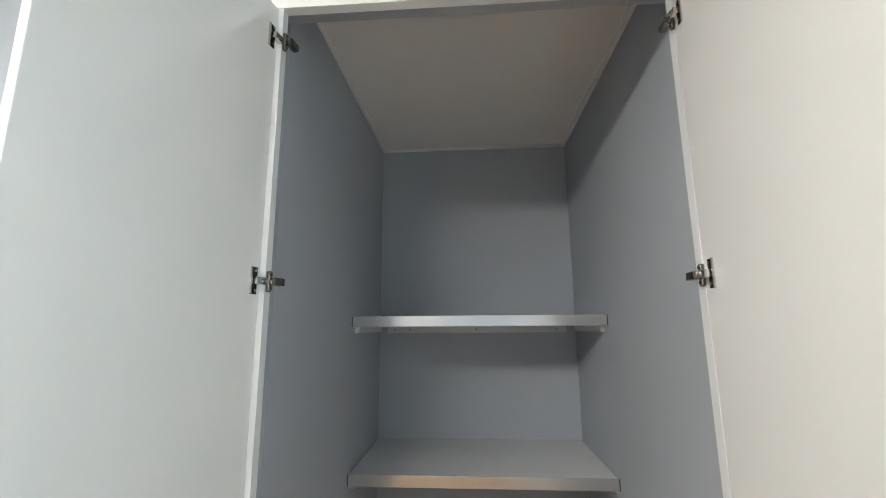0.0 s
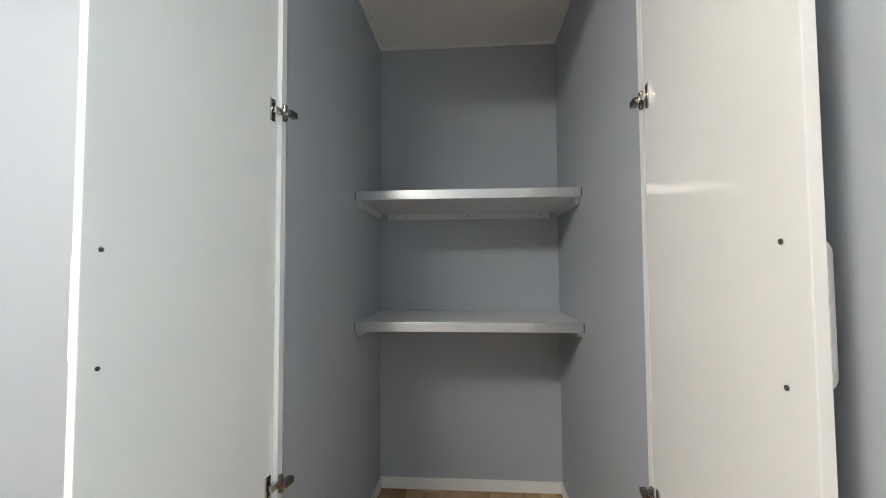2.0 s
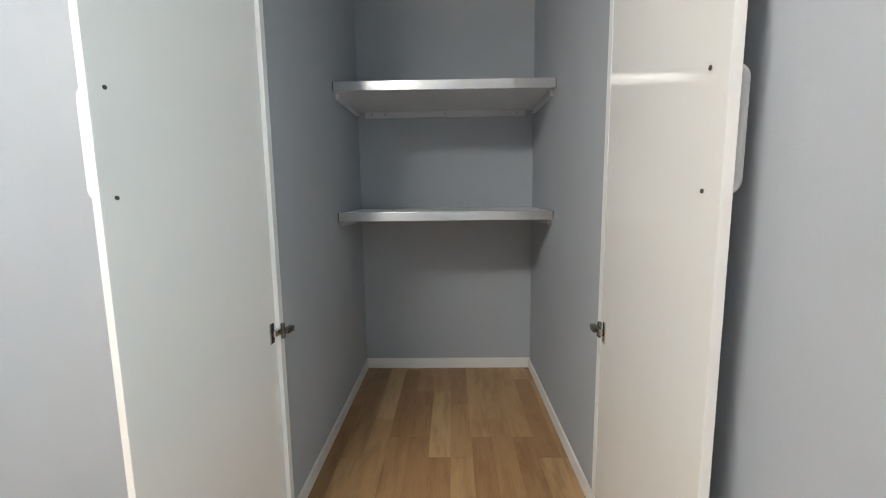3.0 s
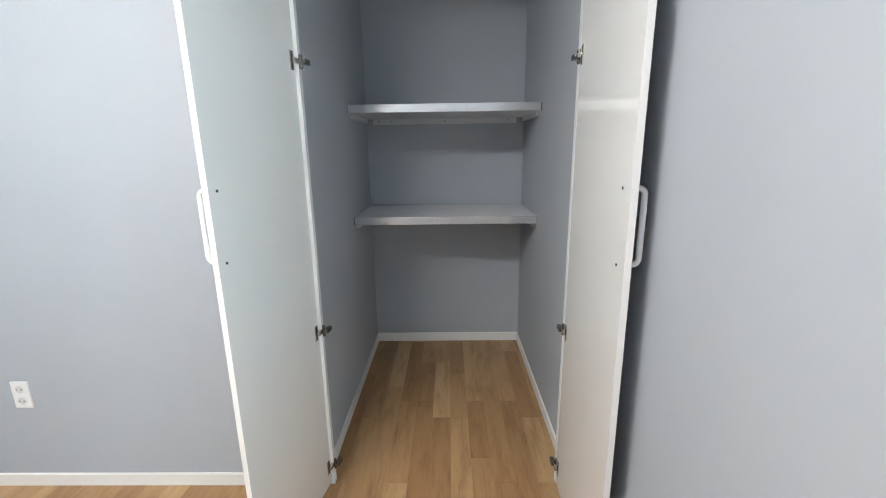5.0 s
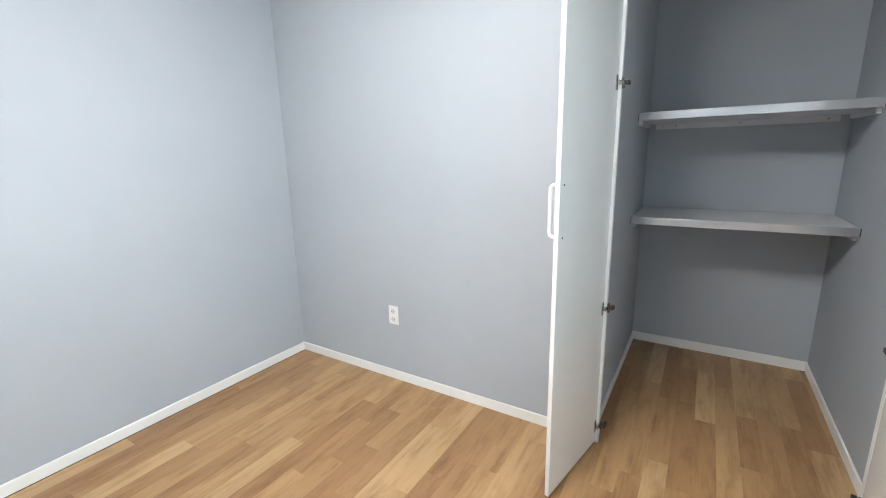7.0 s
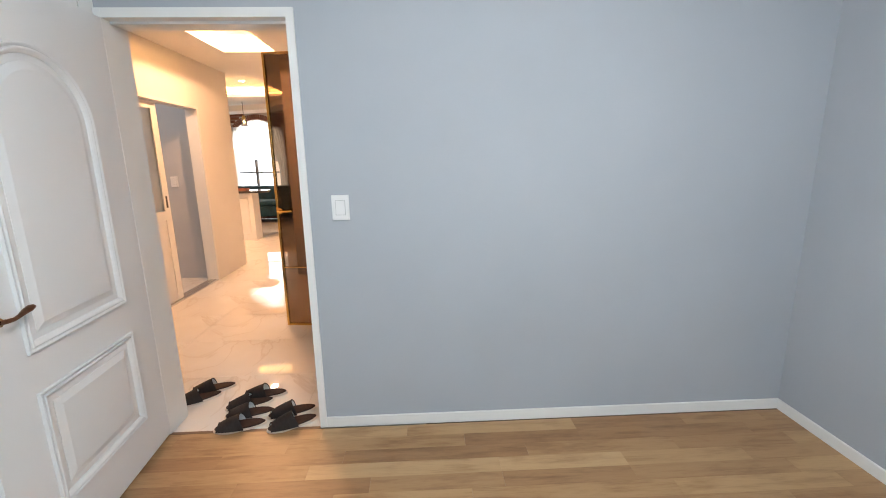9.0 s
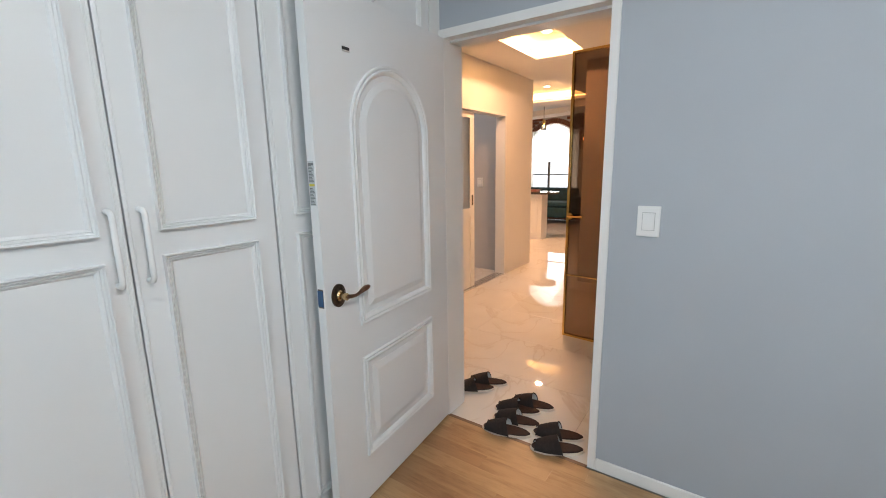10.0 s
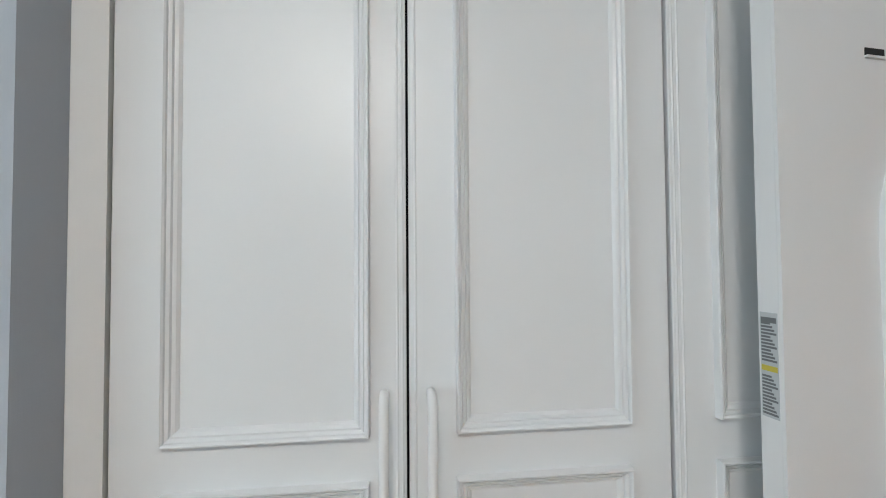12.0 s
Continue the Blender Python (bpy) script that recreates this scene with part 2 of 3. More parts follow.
def tube(bm, pts, radius, seg=10, caps=True):
    """A round bar along the points; radius may be a list."""
    pts = [Vector(p) for p in pts]
    rings, up = [], None
    for i, p in enumerate(pts):
        d = (pts[min(i + 1, len(pts) - 1)] - pts[max(i - 1, 0)]).normalized()
        if up is None:
            up = d.orthogonal().normalized()
        up = (up - d * up.dot(d)).normalized()
        side = d.cross(up)
        r = radius[i] if isinstance(radius, (list, tuple)) else radius
        rings.append([bm.verts.new(p + (up * math.cos(a) + side * math.sin(a)) * r) for a in [2 * math.pi * k / seg for k in range(seg)]])
    for a, b in zip(rings, rings[1:]):
        for k in range(seg):
            bm.faces.new((a[k], a[(k + 1) % seg], b[(k + 1) % seg], b[k]))
    if caps:
        bm.faces.new(rings[0][::-1])
        bm.faces.new(rings[-1])


def sweep(bm, path, profile, closed=True, out=None):
    """Runs a moulding along a flat path of (u, w): profile rows are (inward offset, height), returned as (u, height, w) verts."""
    n = len(path)
    rings = []
    for i in range(n):
        p = Vector(path[i])
        a = (p - Vector(path[i - 1])).normalized() if closed or i > 0 else None
        b = (Vector(path[(i + 1) % n]) - p).normalized() if closed or i < n - 1 else None
        a, b = a or b, b or a
        na, nb = Vector((-a.y, a.x)), Vector((-b.y, b.x))
        k = (na + nb) / max(0.15, 1 + na.dot(nb))
        rings.append([bm.verts.new((p.x + k.x * o, h, p.y + k.y * o)) for o, h in profile])
    m = len(profile)
    for i in range(n if closed else n - 1):
        a, b = rings[i], rings[(i + 1) % n]
        for j in range(m - 1):
            bm.faces.new((a[j], a[j + 1], b[j + 1], b[j]))


def finish(bm, name, material, smooth=False, crease=38):
    bmesh.ops.recalc_face_normals(bm, faces=bm.faces[:])
    me = bpy.data.meshes.new(name)
    bm.to_mesh(me)
    bm.free()
    me.materials.append(material)
    if smooth:
        for p in me.polygons:
            p.use_smooth = True
        me.set_sharp_from_angle(angle=radians(crease))
    return me


def part(name, bm, material, parent=None, label="", smooth=False, crease=38):
    ob = new(name, finish(bm, name, material, smooth, crease))
    if parent is not None:
        ob.parent = parent
    if label:
        tagged(ob, label)
    return ob


def thing(name, m, label, category, group="", kind=""):
    ob = new(name)
    ob.empty_display_size = 0.05
    ob.matrix_world = m
    return tagged(ob, label, category, group, kind)


def structure(name, bm, material, label, category):
    return tagged(part(name, bm, material), label, category, "", "structure")


# ---- room: walls, closet, ceilings ----
CEIL = 2.608
structure("wall_west", boxes((-0.15, 0, -2.537, 0.15, 0, CEIL), (-0.15, 0, -3.39, -2.537, 2.078, CEIL), (-0.15, 0, -4.2, -3.39, 0, CEIL)), GREY_PAPER, "blue-grey papered wall with the entrance opening", "wall")
structure("wall_north", boxes((0, 2.105, 0, 0.12, 0, CEIL), (2.105, 3.161, 0, 0.10, 2.43, CEIL)), GREY_PAPER, "blue-grey papered wall beside the open closet", "wall")
structure("wall_closet_west", boxes((1.98, 2.115, 0.12, 1.383, 0, CEIL)), GREY_PAPER, "blue-grey papered side wall of the closet", "wall")
structure("wall_closet_north", boxes((1.98, 3.32, 1.383, 1.5, 0, CEIL)), GREY_PAPER, "blue-grey papered back wall of the closet", "wall")
structure("wall_closet_east", boxes((3.16, 3.32, 0, 1.383, 0, CEIL)), GREY_PAPER, "blue-grey papered side wall of the closet", "wall")
structure("wall_east", boxes((3.162, 3.32, -1.25, 0.0, 0, CEIL), (3.162, 3.32, -3.5, -2.75, 0, CEIL), (3.162, 3.32, -2.75, -1.25, 0, 0.95), (3.162, 3.32, -2.75, -1.25, 2.15, CEIL)), GREY_PAPER, "blue-grey papered wall with the window opening", "wall")
structure("wall_south", boxes((1.912, 3.162, -3.5, -3.305, 0, CEIL)), GREY_PAPER, "blue-grey papered wall beside the white wardrobe", "wall")
structure("wall_back", boxes((0.0, 3.32, -4.2, -4.1, 0, CEIL), (3.2, 3.32, -4.1, -3.5, 0, CEIL)), GREY_PAPER, "plain wall behind the wardrobe", "wall")
structure("ceiling_room", boxes((-0.15, 3.32, -4.2, 0.0, CEIL, CEIL + 0.12)), CEIL_PAPER, "white papered ceiling", "ceiling")
structure("ceiling_closet", boxes((1.98, 3.32, 0.0, 1.5, CEIL, CEIL + 0.12)), CEIL_PAPER, "white papered closet ceiling", "ceiling")
crown = bmesh.new()
for r in ((2.115, 3.16, 1.365, 1.383), (2.115, 2.133, 0.1, 1.365), (3.142, 3.16, 0.1, 1.365)):
    box(crown, *r, CEIL - 0.012, CEIL)
structure("trim_closet_ceiling", crown, WHITE_TRIM, "thin white trim under the closet ceiling", "trim")


def skirting(name, x0, x1, y0, y1, h=0.058):
    bm = boxes((x0, x1, y0, y1, 0.0, h))
    top = [e for e in bm.edges if all(v.co.z > h - 0.001 for v in e.verts)]
    bmesh.ops.bevel(bm, geom=top, offset=0.003, segments=2, affect="EDGES")
    structure(name, bm, WHITE_TRIM, "low white skirting board along the wall", "baseboard")


skirting("baseboard_north", 0.012, 2.103, -0.012, 0.0)
skirting("baseboard_west", 0.0, 0.012, -2.533, 0.0)
skirting("baseboard_east", 3.150, 3.162, -3.305, -0.02)
skirting("baseboard_south", 1.912, 3.150, -3.305, -3.293)
skirting("baseboard_closet_west", 2.115, 2.125, 0.03, 1.373)
skirting("baseboard_closet_east", 3.15, 3.16, 0.03, 1.373)
skirting("baseboard_closet_back", 2.115, 3.16, 1.373, 1.383, 0.064)

# window that lights the room
win = thing("window_1", pose(3.26, -2.0, 0.95), "white framed window in the papered wall", "window", kind="structure")
part("window_frame", boxes((-0.03, 0.03, -0.75, 0.75, 0, 0.05), (-0.03, 0.03, -0.75, 0.75, 1.15, 1.2), (-0.03, 0.03, -0.75, -0.70, 0.05, 1.15), (-0.03, 0.03, 0.70, 0.75, 0.05, 1.15), (-0.03, 0.03, -0.025, 0.025, 0.05, 1.15)), WHITE_TRIM, win)
for y in (-0.70, 0.025):
    pane = part("pane", boxes((0.012, 0.018, y, y + 0.675, 0.05, 1.15)), CLEAR, win)
    pane.visible_shadow = False
lamp = thing("ceiling_lamp", pose(1.72, -1.52, CEIL), "flat white square ceiling lamp", "lamp")
part("base", soft_box(-0.26, 0.26, -0.26, 0.26, -0.02, 0.0, 0.004), PLASTIC, lamp)
part("diffuser", soft_box(-0.25, 0.25, -0.25, 0.25, -0.10, -0.02, 0.02, 3), LAMP_GLOW, lamp, "glowing white diffuser", True)

# closet frame
fr = thing("closet_frame", pose(0, 0, 0), "white door frame round the closet opening", "door frame", kind="structure")
part("jamb", boxes((2.105, 2.155, -0.004, 0.022, 0, 2.39)), WHITE_SATIN, fr)
part("jamb", boxes((3.102, 3.161, -0.004, 0.022, 0, 2.39)), WHITE_SATIN, fr)
part("head", boxes((2.105, 3.161, -0.006, 0.022, 2.39, 2.432)), WHITE_TRIM, fr)


def hinge(parent, z, inset):
    """A cup hinge: dark plate with a bright rim on the door, short arm, lobed mounting base and tail on the jamb."""
    h = part("hinge", soft_box(-0.0024, 0.0, 0.010, 0.027, z - 0.030, z + 0.030, 0.0008, 1), DARK_STEEL, parent, "nickel-plated cup hinge")
    part("rim", soft_box(-0.0042, 0.0, 0.027, 0.0315, z - 0.031, z + 0.031, 0.0012, 2), CHROME, h, "bright plated rim", True)
    part("arm", soft_box(-0.016, -0.0024, -0.006, 0.024, z - 0.0085, z + 0.0085, 0.002, 2), CHROME, h, "bright plated arm", True)
    base = soft_box(-0.010 - inset, -inset, -0.016, -0.004, z - 0.024, z + 0.024, 0.0042, 3)
    part("mounting_base", base, STEEL, h, "", True)
    bm = soft_box(-0.024 - inset, -0.008 - inset, -0.042, -0.006, z - 0.0085, z + 0.0085, 0.0018, 2)
    part("tail", bm, STEEL, h, "", True)
    for y, dz in ((0.0185, -0.022), (0.0185, 0.022), (-0.010, -0.016), (-0.010, 0.016)):
        bm = bmesh.new()
        cyl(bm, 0.0036, 0.003, pose(-0.0034 if y > 0 else -0.0105 - inset, y, z + dz, 0, 90, 0), 10)
        part("screw", bm, CHROME if y > 0 else DARK, h)
    return h


def d_handle(bm, length=0.192, out=0.035, r=0.0074):
    """Bow handle along z, standing off towards -y."""
    pts, c = [], 0.016
    pts.append((0, 0, -length / 2))
    for k in range(6):
        a = math.pi / 2 * k / 5
        pts.append((0, -(out - c) - c * math.sin(a), -length / 2 + c - c * math.cos(a)))
    for k in range(6):
        a = math.pi / 2 * k / 5
        pts.append((0, -(out - c) - c * math.cos(a), length / 2 - c + c * math.sin(a)))
    pts.append((0, 0, length / 2))
    tube(bm, pts, r, 12)


def closet_door(hinge_xy, free_xy, inner_sign, label, screw_in):
    """An open closet leaf. Local: y runs from the hinge to the free edge, x = 0 is the inner face, the outer face lies at positive x."""
    hx, hy = hinge_xy
    d = Vector((free_xy[0] - hx, free_xy[1] - hy, 0))
    w = d.length
    yaw = math.degrees(math.atan2(-d.x, d.y))
    ob = thing("closet_door", pose(hx, hy, 0, 0, 0, yaw), label, "closet door", "closet doors")
    sx = inner_sign
    body = soft_box(*sorted((0.0, sx * 0.018)), 0.0, w, 0.012, 2.386, 0.0015, 2)
    leaf = part("leaf", body, MELAMINE, ob)
    for z in (2.297, 1.695, 0.712, 0.10):
        h = hinge(ob, z, 0.012 if sx > 0 else 0.0)
        if sx < 0:
            h.scale = (-1, 1, 1)
            h.location.y = 0.009
    for z in (1.112, 1.305):
        bm = bmesh.new()
        cyl(bm, 0.004, 0.003, pose(-sx * 0.0005, w - screw_in, z, 0, 90, 0), 10)
        part("screw", bm, DARK, ob)
    bm = bmesh.new()
    d_handle(bm)
    bmesh.ops.transform(bm, matrix=pose(sx * 0.018, w - screw_in, 1.2085, 0, 0, 90 * sx), verts=bm.verts[:])
    part("handle", bm, HANDLE_WHITE, ob, "white bow handle", True)
    # moulded outer face
    bm = bmesh.new()
    for z0, z1 in ((0.10, 1.194), (1.262, 2.29)):
        moulding(bm, 0.075, w - 0.075, z0, z1)
    bmesh.ops.transform(bm, matrix=pose(sx * 0.018, 0, 0, 0, 0, 90 * sx) @ (Matrix.Identity(4) if sx > 0 else Matrix.Translation((-w, 0, 0))), verts=bm.verts[:])
    part("moulding", bm, WHITE_SATIN, ob)
    return ob


MOULD = [(0.0, 0.0), (0.0004, 0.0130), (0.002, 0.0165), (0.0045, 0.0165), (0.0075, 0.0135), (0.0085, 0.0090), (0.0105, 0.0085), (0.0115, 0.0112), (0.0155, 0.0095), (0.0172, 0.0046), (0.0192, 0.0042), (0.0203, 0.0068), (0.0245, 0.0052), (0.0285, 0.0012), (0.0295, 0.0)]


def moulding(bm, x0, x1, z0, z1):
    """A mitred rectangle of ridged moulding on the plane y = 0, standing towards -y."""
    sweep(bm, [(x0, z0), (x1, z0), (x1, z1), (x0, z1)], [(o * 0.8, -h * 0.95) for o, h in MOULD])


closet_door((2.143, -0.006), (2.0545, -0.474), 1, "open white closet door with a bluish sheen and steel hinges", 0.031)
closet_door((3.103, -0.006), (3.078, -0.548), -1, "open glossy white closet door standing against the wall", 0.052)


def shelf(z_bottom, label):
    ob = thing("closet_shelf", pose(2.637, 0.834, z_bottom), label, "shelf", "closet shelves")
    part("board", boxes((-0.518, 0.519, 0.006, 0.545, 0, 0.040)), SHELF_TOP, ob)
    part("front_edge", soft_box(-0.5175, 0.5185, 0.0, 0.006, -0.002, 0.042, 0.0015), ALU, ob, "brushed silver front edging")
    for x in (-0.5215, 0.5190):
        part("end_cap", boxes((x, x + 0.0030, 0.001, 0.010, -0.002, 0.041)), DARK, ob)
    part("back_cleat", boxes((-0.475, 0.47, 0.53, 0.548, -0.036, -0.0005)), SHELF_TOP, ob)
    for x in (-0.5215, 0.5035):
        part("side_cleat", boxes((x, x + 0.019, 0.05, 0.5, -0.028, -0.0005)), SHELF_TOP, ob)
    for x in (-0.435, -0.355, 0.0, 0.42):
        bm = bmesh.new()
        cyl(bm, 0.004, 0.003, pose(x, 0.5295, -0.017, 90, 0, 0), 10)
        part("screw", bm, DARK, ob)
    return ob


shelf(1.594, "pale shelf with silver front edge on wall cleats")
shelf(0.982, "pale shelf with silver front edge below the other")


# ---- wall fittings ----
def socket(m):
    ob = thing("wall_socket", m, "white double power socket on the grey wall", "socket")
    part("plate", soft_box(-0.036, 0.036, -0.008, 0.0, -0.06, 0.06, 0.003), PLASTIC, ob)
    for z in (-0.026, 0.026):
        bm = bmesh.new()
        cyl(bm, 0.0205, 0.002, pose(0, -0.0088, z, 90, 0, 0), 24)
        o = part("outlet", bm, PLASTIC, ob)
        # flat disc: the shade of the recess is put into its greyer white
        bm = bmesh.new()
        bmesh.ops.create_circle(bm, cap_ends=True, segments=24, radius=0.0165, matrix=pose(0, -0.0102, z, 90, 0, 0))
        part("recess_shade", bm, SOCKET_SHADE, o)
        # pin holes are raised dots, their darkness painted black
        bm = bmesh.new()
        for x in (-0.0095, 0.0095):
            cyl(bm, 0.0022, 0.002, pose(x, -0.011, z, 90, 0, 0), 8)
        part("hole", bm, BLACK, o)
    return ob


socket(pose(0.890, 0, 0.439))


def wall_switch(m, label, name="light_switch"):
    ob = thing(name, m, label, "switch")
    part("plate", soft_box(-0.0425, 0.0425, -0.009, 0.0, -0.0615, 0.0615, 0.003), PLASTIC, ob)
    # grey plate under the rocker paints the shadow line round its edge
    part("gap_shadow", boxes((-0.0235, 0.0235, -0.0096, -0.0085, -0.036, 0.036)), SHADOW_AND_BUTTON_GREY, ob)
    part("rocker", soft_box(-0.022, 0.022, -0.0135, -0.009, -0.0345, 0.0345, 0.002), PLASTIC, ob)
    return ob


wall_switch(pose(0, -2.385, 1.191, 0, 0, 90), "white single rocker light switch beside the door")

th = thing("thermostat", pose(2.100, -3.305, 1.19, 0, 0, 180), "white wall thermostat with a dark display", "thermostat")
part("body", soft_box(-0.05, 0.05, -0.022, 0.0, -0.055, 0.055, 0.006, 3), PLASTIC, th, "", True)
part("display", boxes((-0.034, 0.034, -0.0228, -0.021, 0.0, 0.036)), LCD, th)
part("button", soft_box(-0.03, -0.012, -0.0235, -0.021, -0.035, -0.02, 0.001), SHADOW_AND_BUTTON_GREY, th)
part("button", soft_box(0.012, 0.03, -0.0235, -0.021, -0.035, -0.02, 0.001), SHADOW_AND_BUTTON_GREY, th)

# ---- wardrobe along the south side ----
YW = -3.395


def wardrobe_door(x0, x1, handle=None):
    """A closed leaf of the wardrobe, seen from the room."""
    leaf = part("door", soft_box(x0, x1, YW - 0.018, YW, 0.07, 2.45, 0.002, 2), WHITE_SATIN, wardrobe)
    for z0, z1 in ((0.11, 1.194), (1.262, 2.37)):
        bm = bmesh.new()
        moulding(bm, 0.0, x1 - x0 - 0.072 - (0.056 if x0 > 1.4 else 0.072), z0, z1)
        bmesh.ops.transform(bm, matrix=pose(x1 - 0.072, YW, 0, 0, 0, 180), verts=bm.verts[:])
        part("moulding", bm, WHITE_SATIN, leaf)
    for x in ((x0 + 0.006, x0 + 0.014) if x0 > 1.4 else (x1 - 0.010,) if x0 > 0.9 else (x1 - 0.008, x1 - 0.018)):
        bm = bmesh.new()
        tube(bm, [(x, YW - 0.0008, 0.075), (x, YW - 0.0008, 2.445)], 0.0024, 8)
        part("edge_bead", bm, WHITE_SATIN, leaf, "", True)
    if handle is not None:
        bm = bmesh.new()
        d_handle(bm)
        bmesh.ops.transform(bm, matrix=pose(handle, YW, 1.2275, 0, 0, 180), verts=bm.verts[:])
        part("handle", bm, HANDLE_WHITE, leaf, "white bow handle", True)


wardrobe = thing("wardrobe", pose(0, 0, 0), "white built-in wardrobe with ridged panel mouldings filling the alcove", "wardrobe")
for x0, x1, hx in ((1.434, 1.857, 1.468), (1.002, 1.430, 1.397), (0.557, 0.9945, None), (0.090, 0.553, None)):
    wardrobe_door(x0, x1, hx)
part("filler", boxes((1.861, 1.9115, YW - 0.02, YW + 0.004, 0, CEIL)), WHITE_TRIM, wardrobe, "cream-white filler strip")
part("filler", boxes((0.0, 0.086, YW - 0.02, YW + 0.002, 0, CEIL)), WHITE_TRIM, wardrobe)
part("plinth", boxes((0.086, 1.861, YW - 0.05, YW - 0.012, 0, 0.066)), WHITE_TRIM, wardrobe)
part("top_panel", boxes((0.086, 1.861, YW - 0.03, YW - 0.002, 2.454, CEIL)), WHITE_TRIM, wardrobe)
# black sheet added close behind the doors, in place of shade in their gaps
part("back", boxes((0.0, 1.91, YW - 0.09, YW - 0.06, 0, CEIL)), BLACK, wardrobe)

# ---- entrance: frame and open door ----
ef = thing("door_frame", pose(0, 0, 0), "white frame of the entrance opening", "door frame", kind="structure")
part("casing", boxes((-0.155, 0.012, -2.570, -2.535, 0, 2.082)), WHITE_TRIM, ef)
part("casing", boxes((-0.155, 0.012, -3.392, -3.362, 0, 2.082)), WHITE_TRIM, ef)
part("casing", boxes((-0.155, 0.0115, -3.362, -2.570, 2.042, 2.082)), WHITE_TRIM, ef)
part("stop", boxes((-0.150, -0.045, -3.362, -2.570, 2.031, 2.0425)), WHITE_TRIM, ef)

DW, DH = 0.908, 2.04
door = thing("door_1", pose(0.004, -3.364, 0, 0, 0, 5.3), "open white entrance door with arched panel and bronze lever", "door", kind="structure")
part("leaf", soft_box(0.0, DW, -0.038, -0.0045, 0.008, DH, 0.002, 2), WHITE_SATIN, door)


def door_panel(outline, name):
    """Ridged moulding and a raised field on the door's face towards +y."""
    bm = bmesh.new()
    prof = [(0.0, 0.0), (0.0006, 0.0085), (0.003, 0.0108), (0.007, 0.0102), (0.012, 0.0070), (0.0145, 0.0035), (0.0165, 0.0035), (0.0171, 0.0090), (0.020, 0.0110), (0.024, 0.0102), (0.031, 0.0050), (0.035, 0.0), (0.037, -0.005), (0.060, -0.005), (0.0605, -0.0025), (0.088, 0.006)]
    sweep(bm, outline, prof)
    fill = [v for v in bm.verts if abs(v.co.y - 0.006) < 1e-6]
    bm.faces.new(fill)
    part(name, bm, WHITE_SATIN, door, "", True, 14)


# the face is a sheet round the two panels
arch = [(0.186, 0.80), (0.727, 0.80), (0.727, 1.56)]
arch += [(0.4565 + 0.2705 * math.cos(a), 1.56 + 0.265 * math.sin(a)) for a in [math.pi * k / 28 for k in range(1, 28)]]
arch += [(0.186, 1.56)]
lower = [(0.186, 0.21), (0.727, 0.21), (0.727, 0.66), (0.186, 0.66)]
bm = bmesh.new()
rim = [(0.0, 0.008), (DW, 0.008), (DW, DH), (0.0, DH)]
loops = [[bm.verts.new((x, 0.0, z)) for x, z in o] for o in (rim, arch, lower)]
edges = [bm.edges.new((l[k], l[(k + 1) % len(l)])) for l in loops for k in range(len(l))]
bmesh.ops.triangle_fill(bm, edges=edges, use_beauty=True)
low = [bm.verts.new((x, -0.005, z)) for x, z in rim]
for k in range(4):
    bm.faces.new((loops[0][k], loops[0][(k + 1) % 4], low[(k + 1) % 4], low[k]))
part("face_sheet", bm, WHITE_SATIN, door)
door_panel(arch, "arched_panel")
door_panel(lower, "lower_panel")
part("slot", soft_box(0.705, 0.743, -0.001, 0.0015, 1.832, 1.844, 0.0005, 1), BLACK, door, "small dark slot plate")
part("slot_lip", boxes((0.705, 0.743, -0.001, 0.004, 1.828, 1.8318)), WHITE_TRIM, door)
bm = bmesh.new()
cyl(bm, 0.035, 0.006, pose(0, 0, 0), 32)
cyl(bm, 0.031, 0.005, pose(0, 0, 0.005), 32, 0.025)
at_rose = pose(0.842, 0.003, 0.958, -90, 0, 0) @ Matrix.Diagonal((1, 1.25, 1, 1))
bmesh.ops.transform(bm, matrix=at_rose, verts=bm.verts[:])
rose = part("rose", bm, DARK_BRONZE, door, "dark antique bronze oval rose", True)
bm = bmesh.new()
cyl(bm, 0.017, 0.006, pose(0, 0, 0.010), 20, 0.013)
cyl(bm, 0.011, 0.036, pose(0, 0, 0.024), 18)
bmesh.ops.transform(bm, matrix=at_rose, verts=bm.verts[:])
part("stem", bm, AGED_BRASS, rose, "worn bright brass stem", True)
bm = bmesh.new()
tube(bm, [(0.842 - dx, 0.040 + dy, 0.958 + dz) for dx, dy, dz in ((0, 0, 0), (0.022, 0.005, -0.004), (0.045, 0.007, -0.006), (0.065, 0.007, -0.002), (0.085, 0.006, 0.004), (0.105, 0.006, 0.008), (0.122, 0.005, 0.009), (0.130, 0.005, 0.009))], [0.009, 0.0075, 0.0065, 0.007, 0.0095, 0.0115, 0.008, 0.003], 12)
part("lever", bm, BRONZE, rose, "bronze lever handle with a flame-shaped grip", True)
lock = part("latch_plate", boxes((DW, DW + 0.0015, -0.031, -0.007, 0.925, 0.995)), STEEL, door)
part("tape", boxes((DW + 0.0015, DW + 0.0022, -0.033, -0.008, 0.93, 0.99)), BLUE, lock, "blue protective film")
lab = part("sticker", boxes((DW, DW + 0.0008, -0.034, -0.008, 1.295, 1.447)), STICKER, door, "printed paper label on the door edge")
bm = bmesh.new()
for k in range(24):
    z = 1.299 + k * 0.0049 + (0.018 if k > 11 else 0)
    box(bm, DW + 0.0008, DW + 0.0012, -0.0325, -0.0095 - 0.003 * (k % 4), z, z + 0.0030)
box(bm, DW + 0.0008, DW + 0.0012, -0.0325, -0.0095, 1.432, 1.440)
part("print", bm, INK, lab)
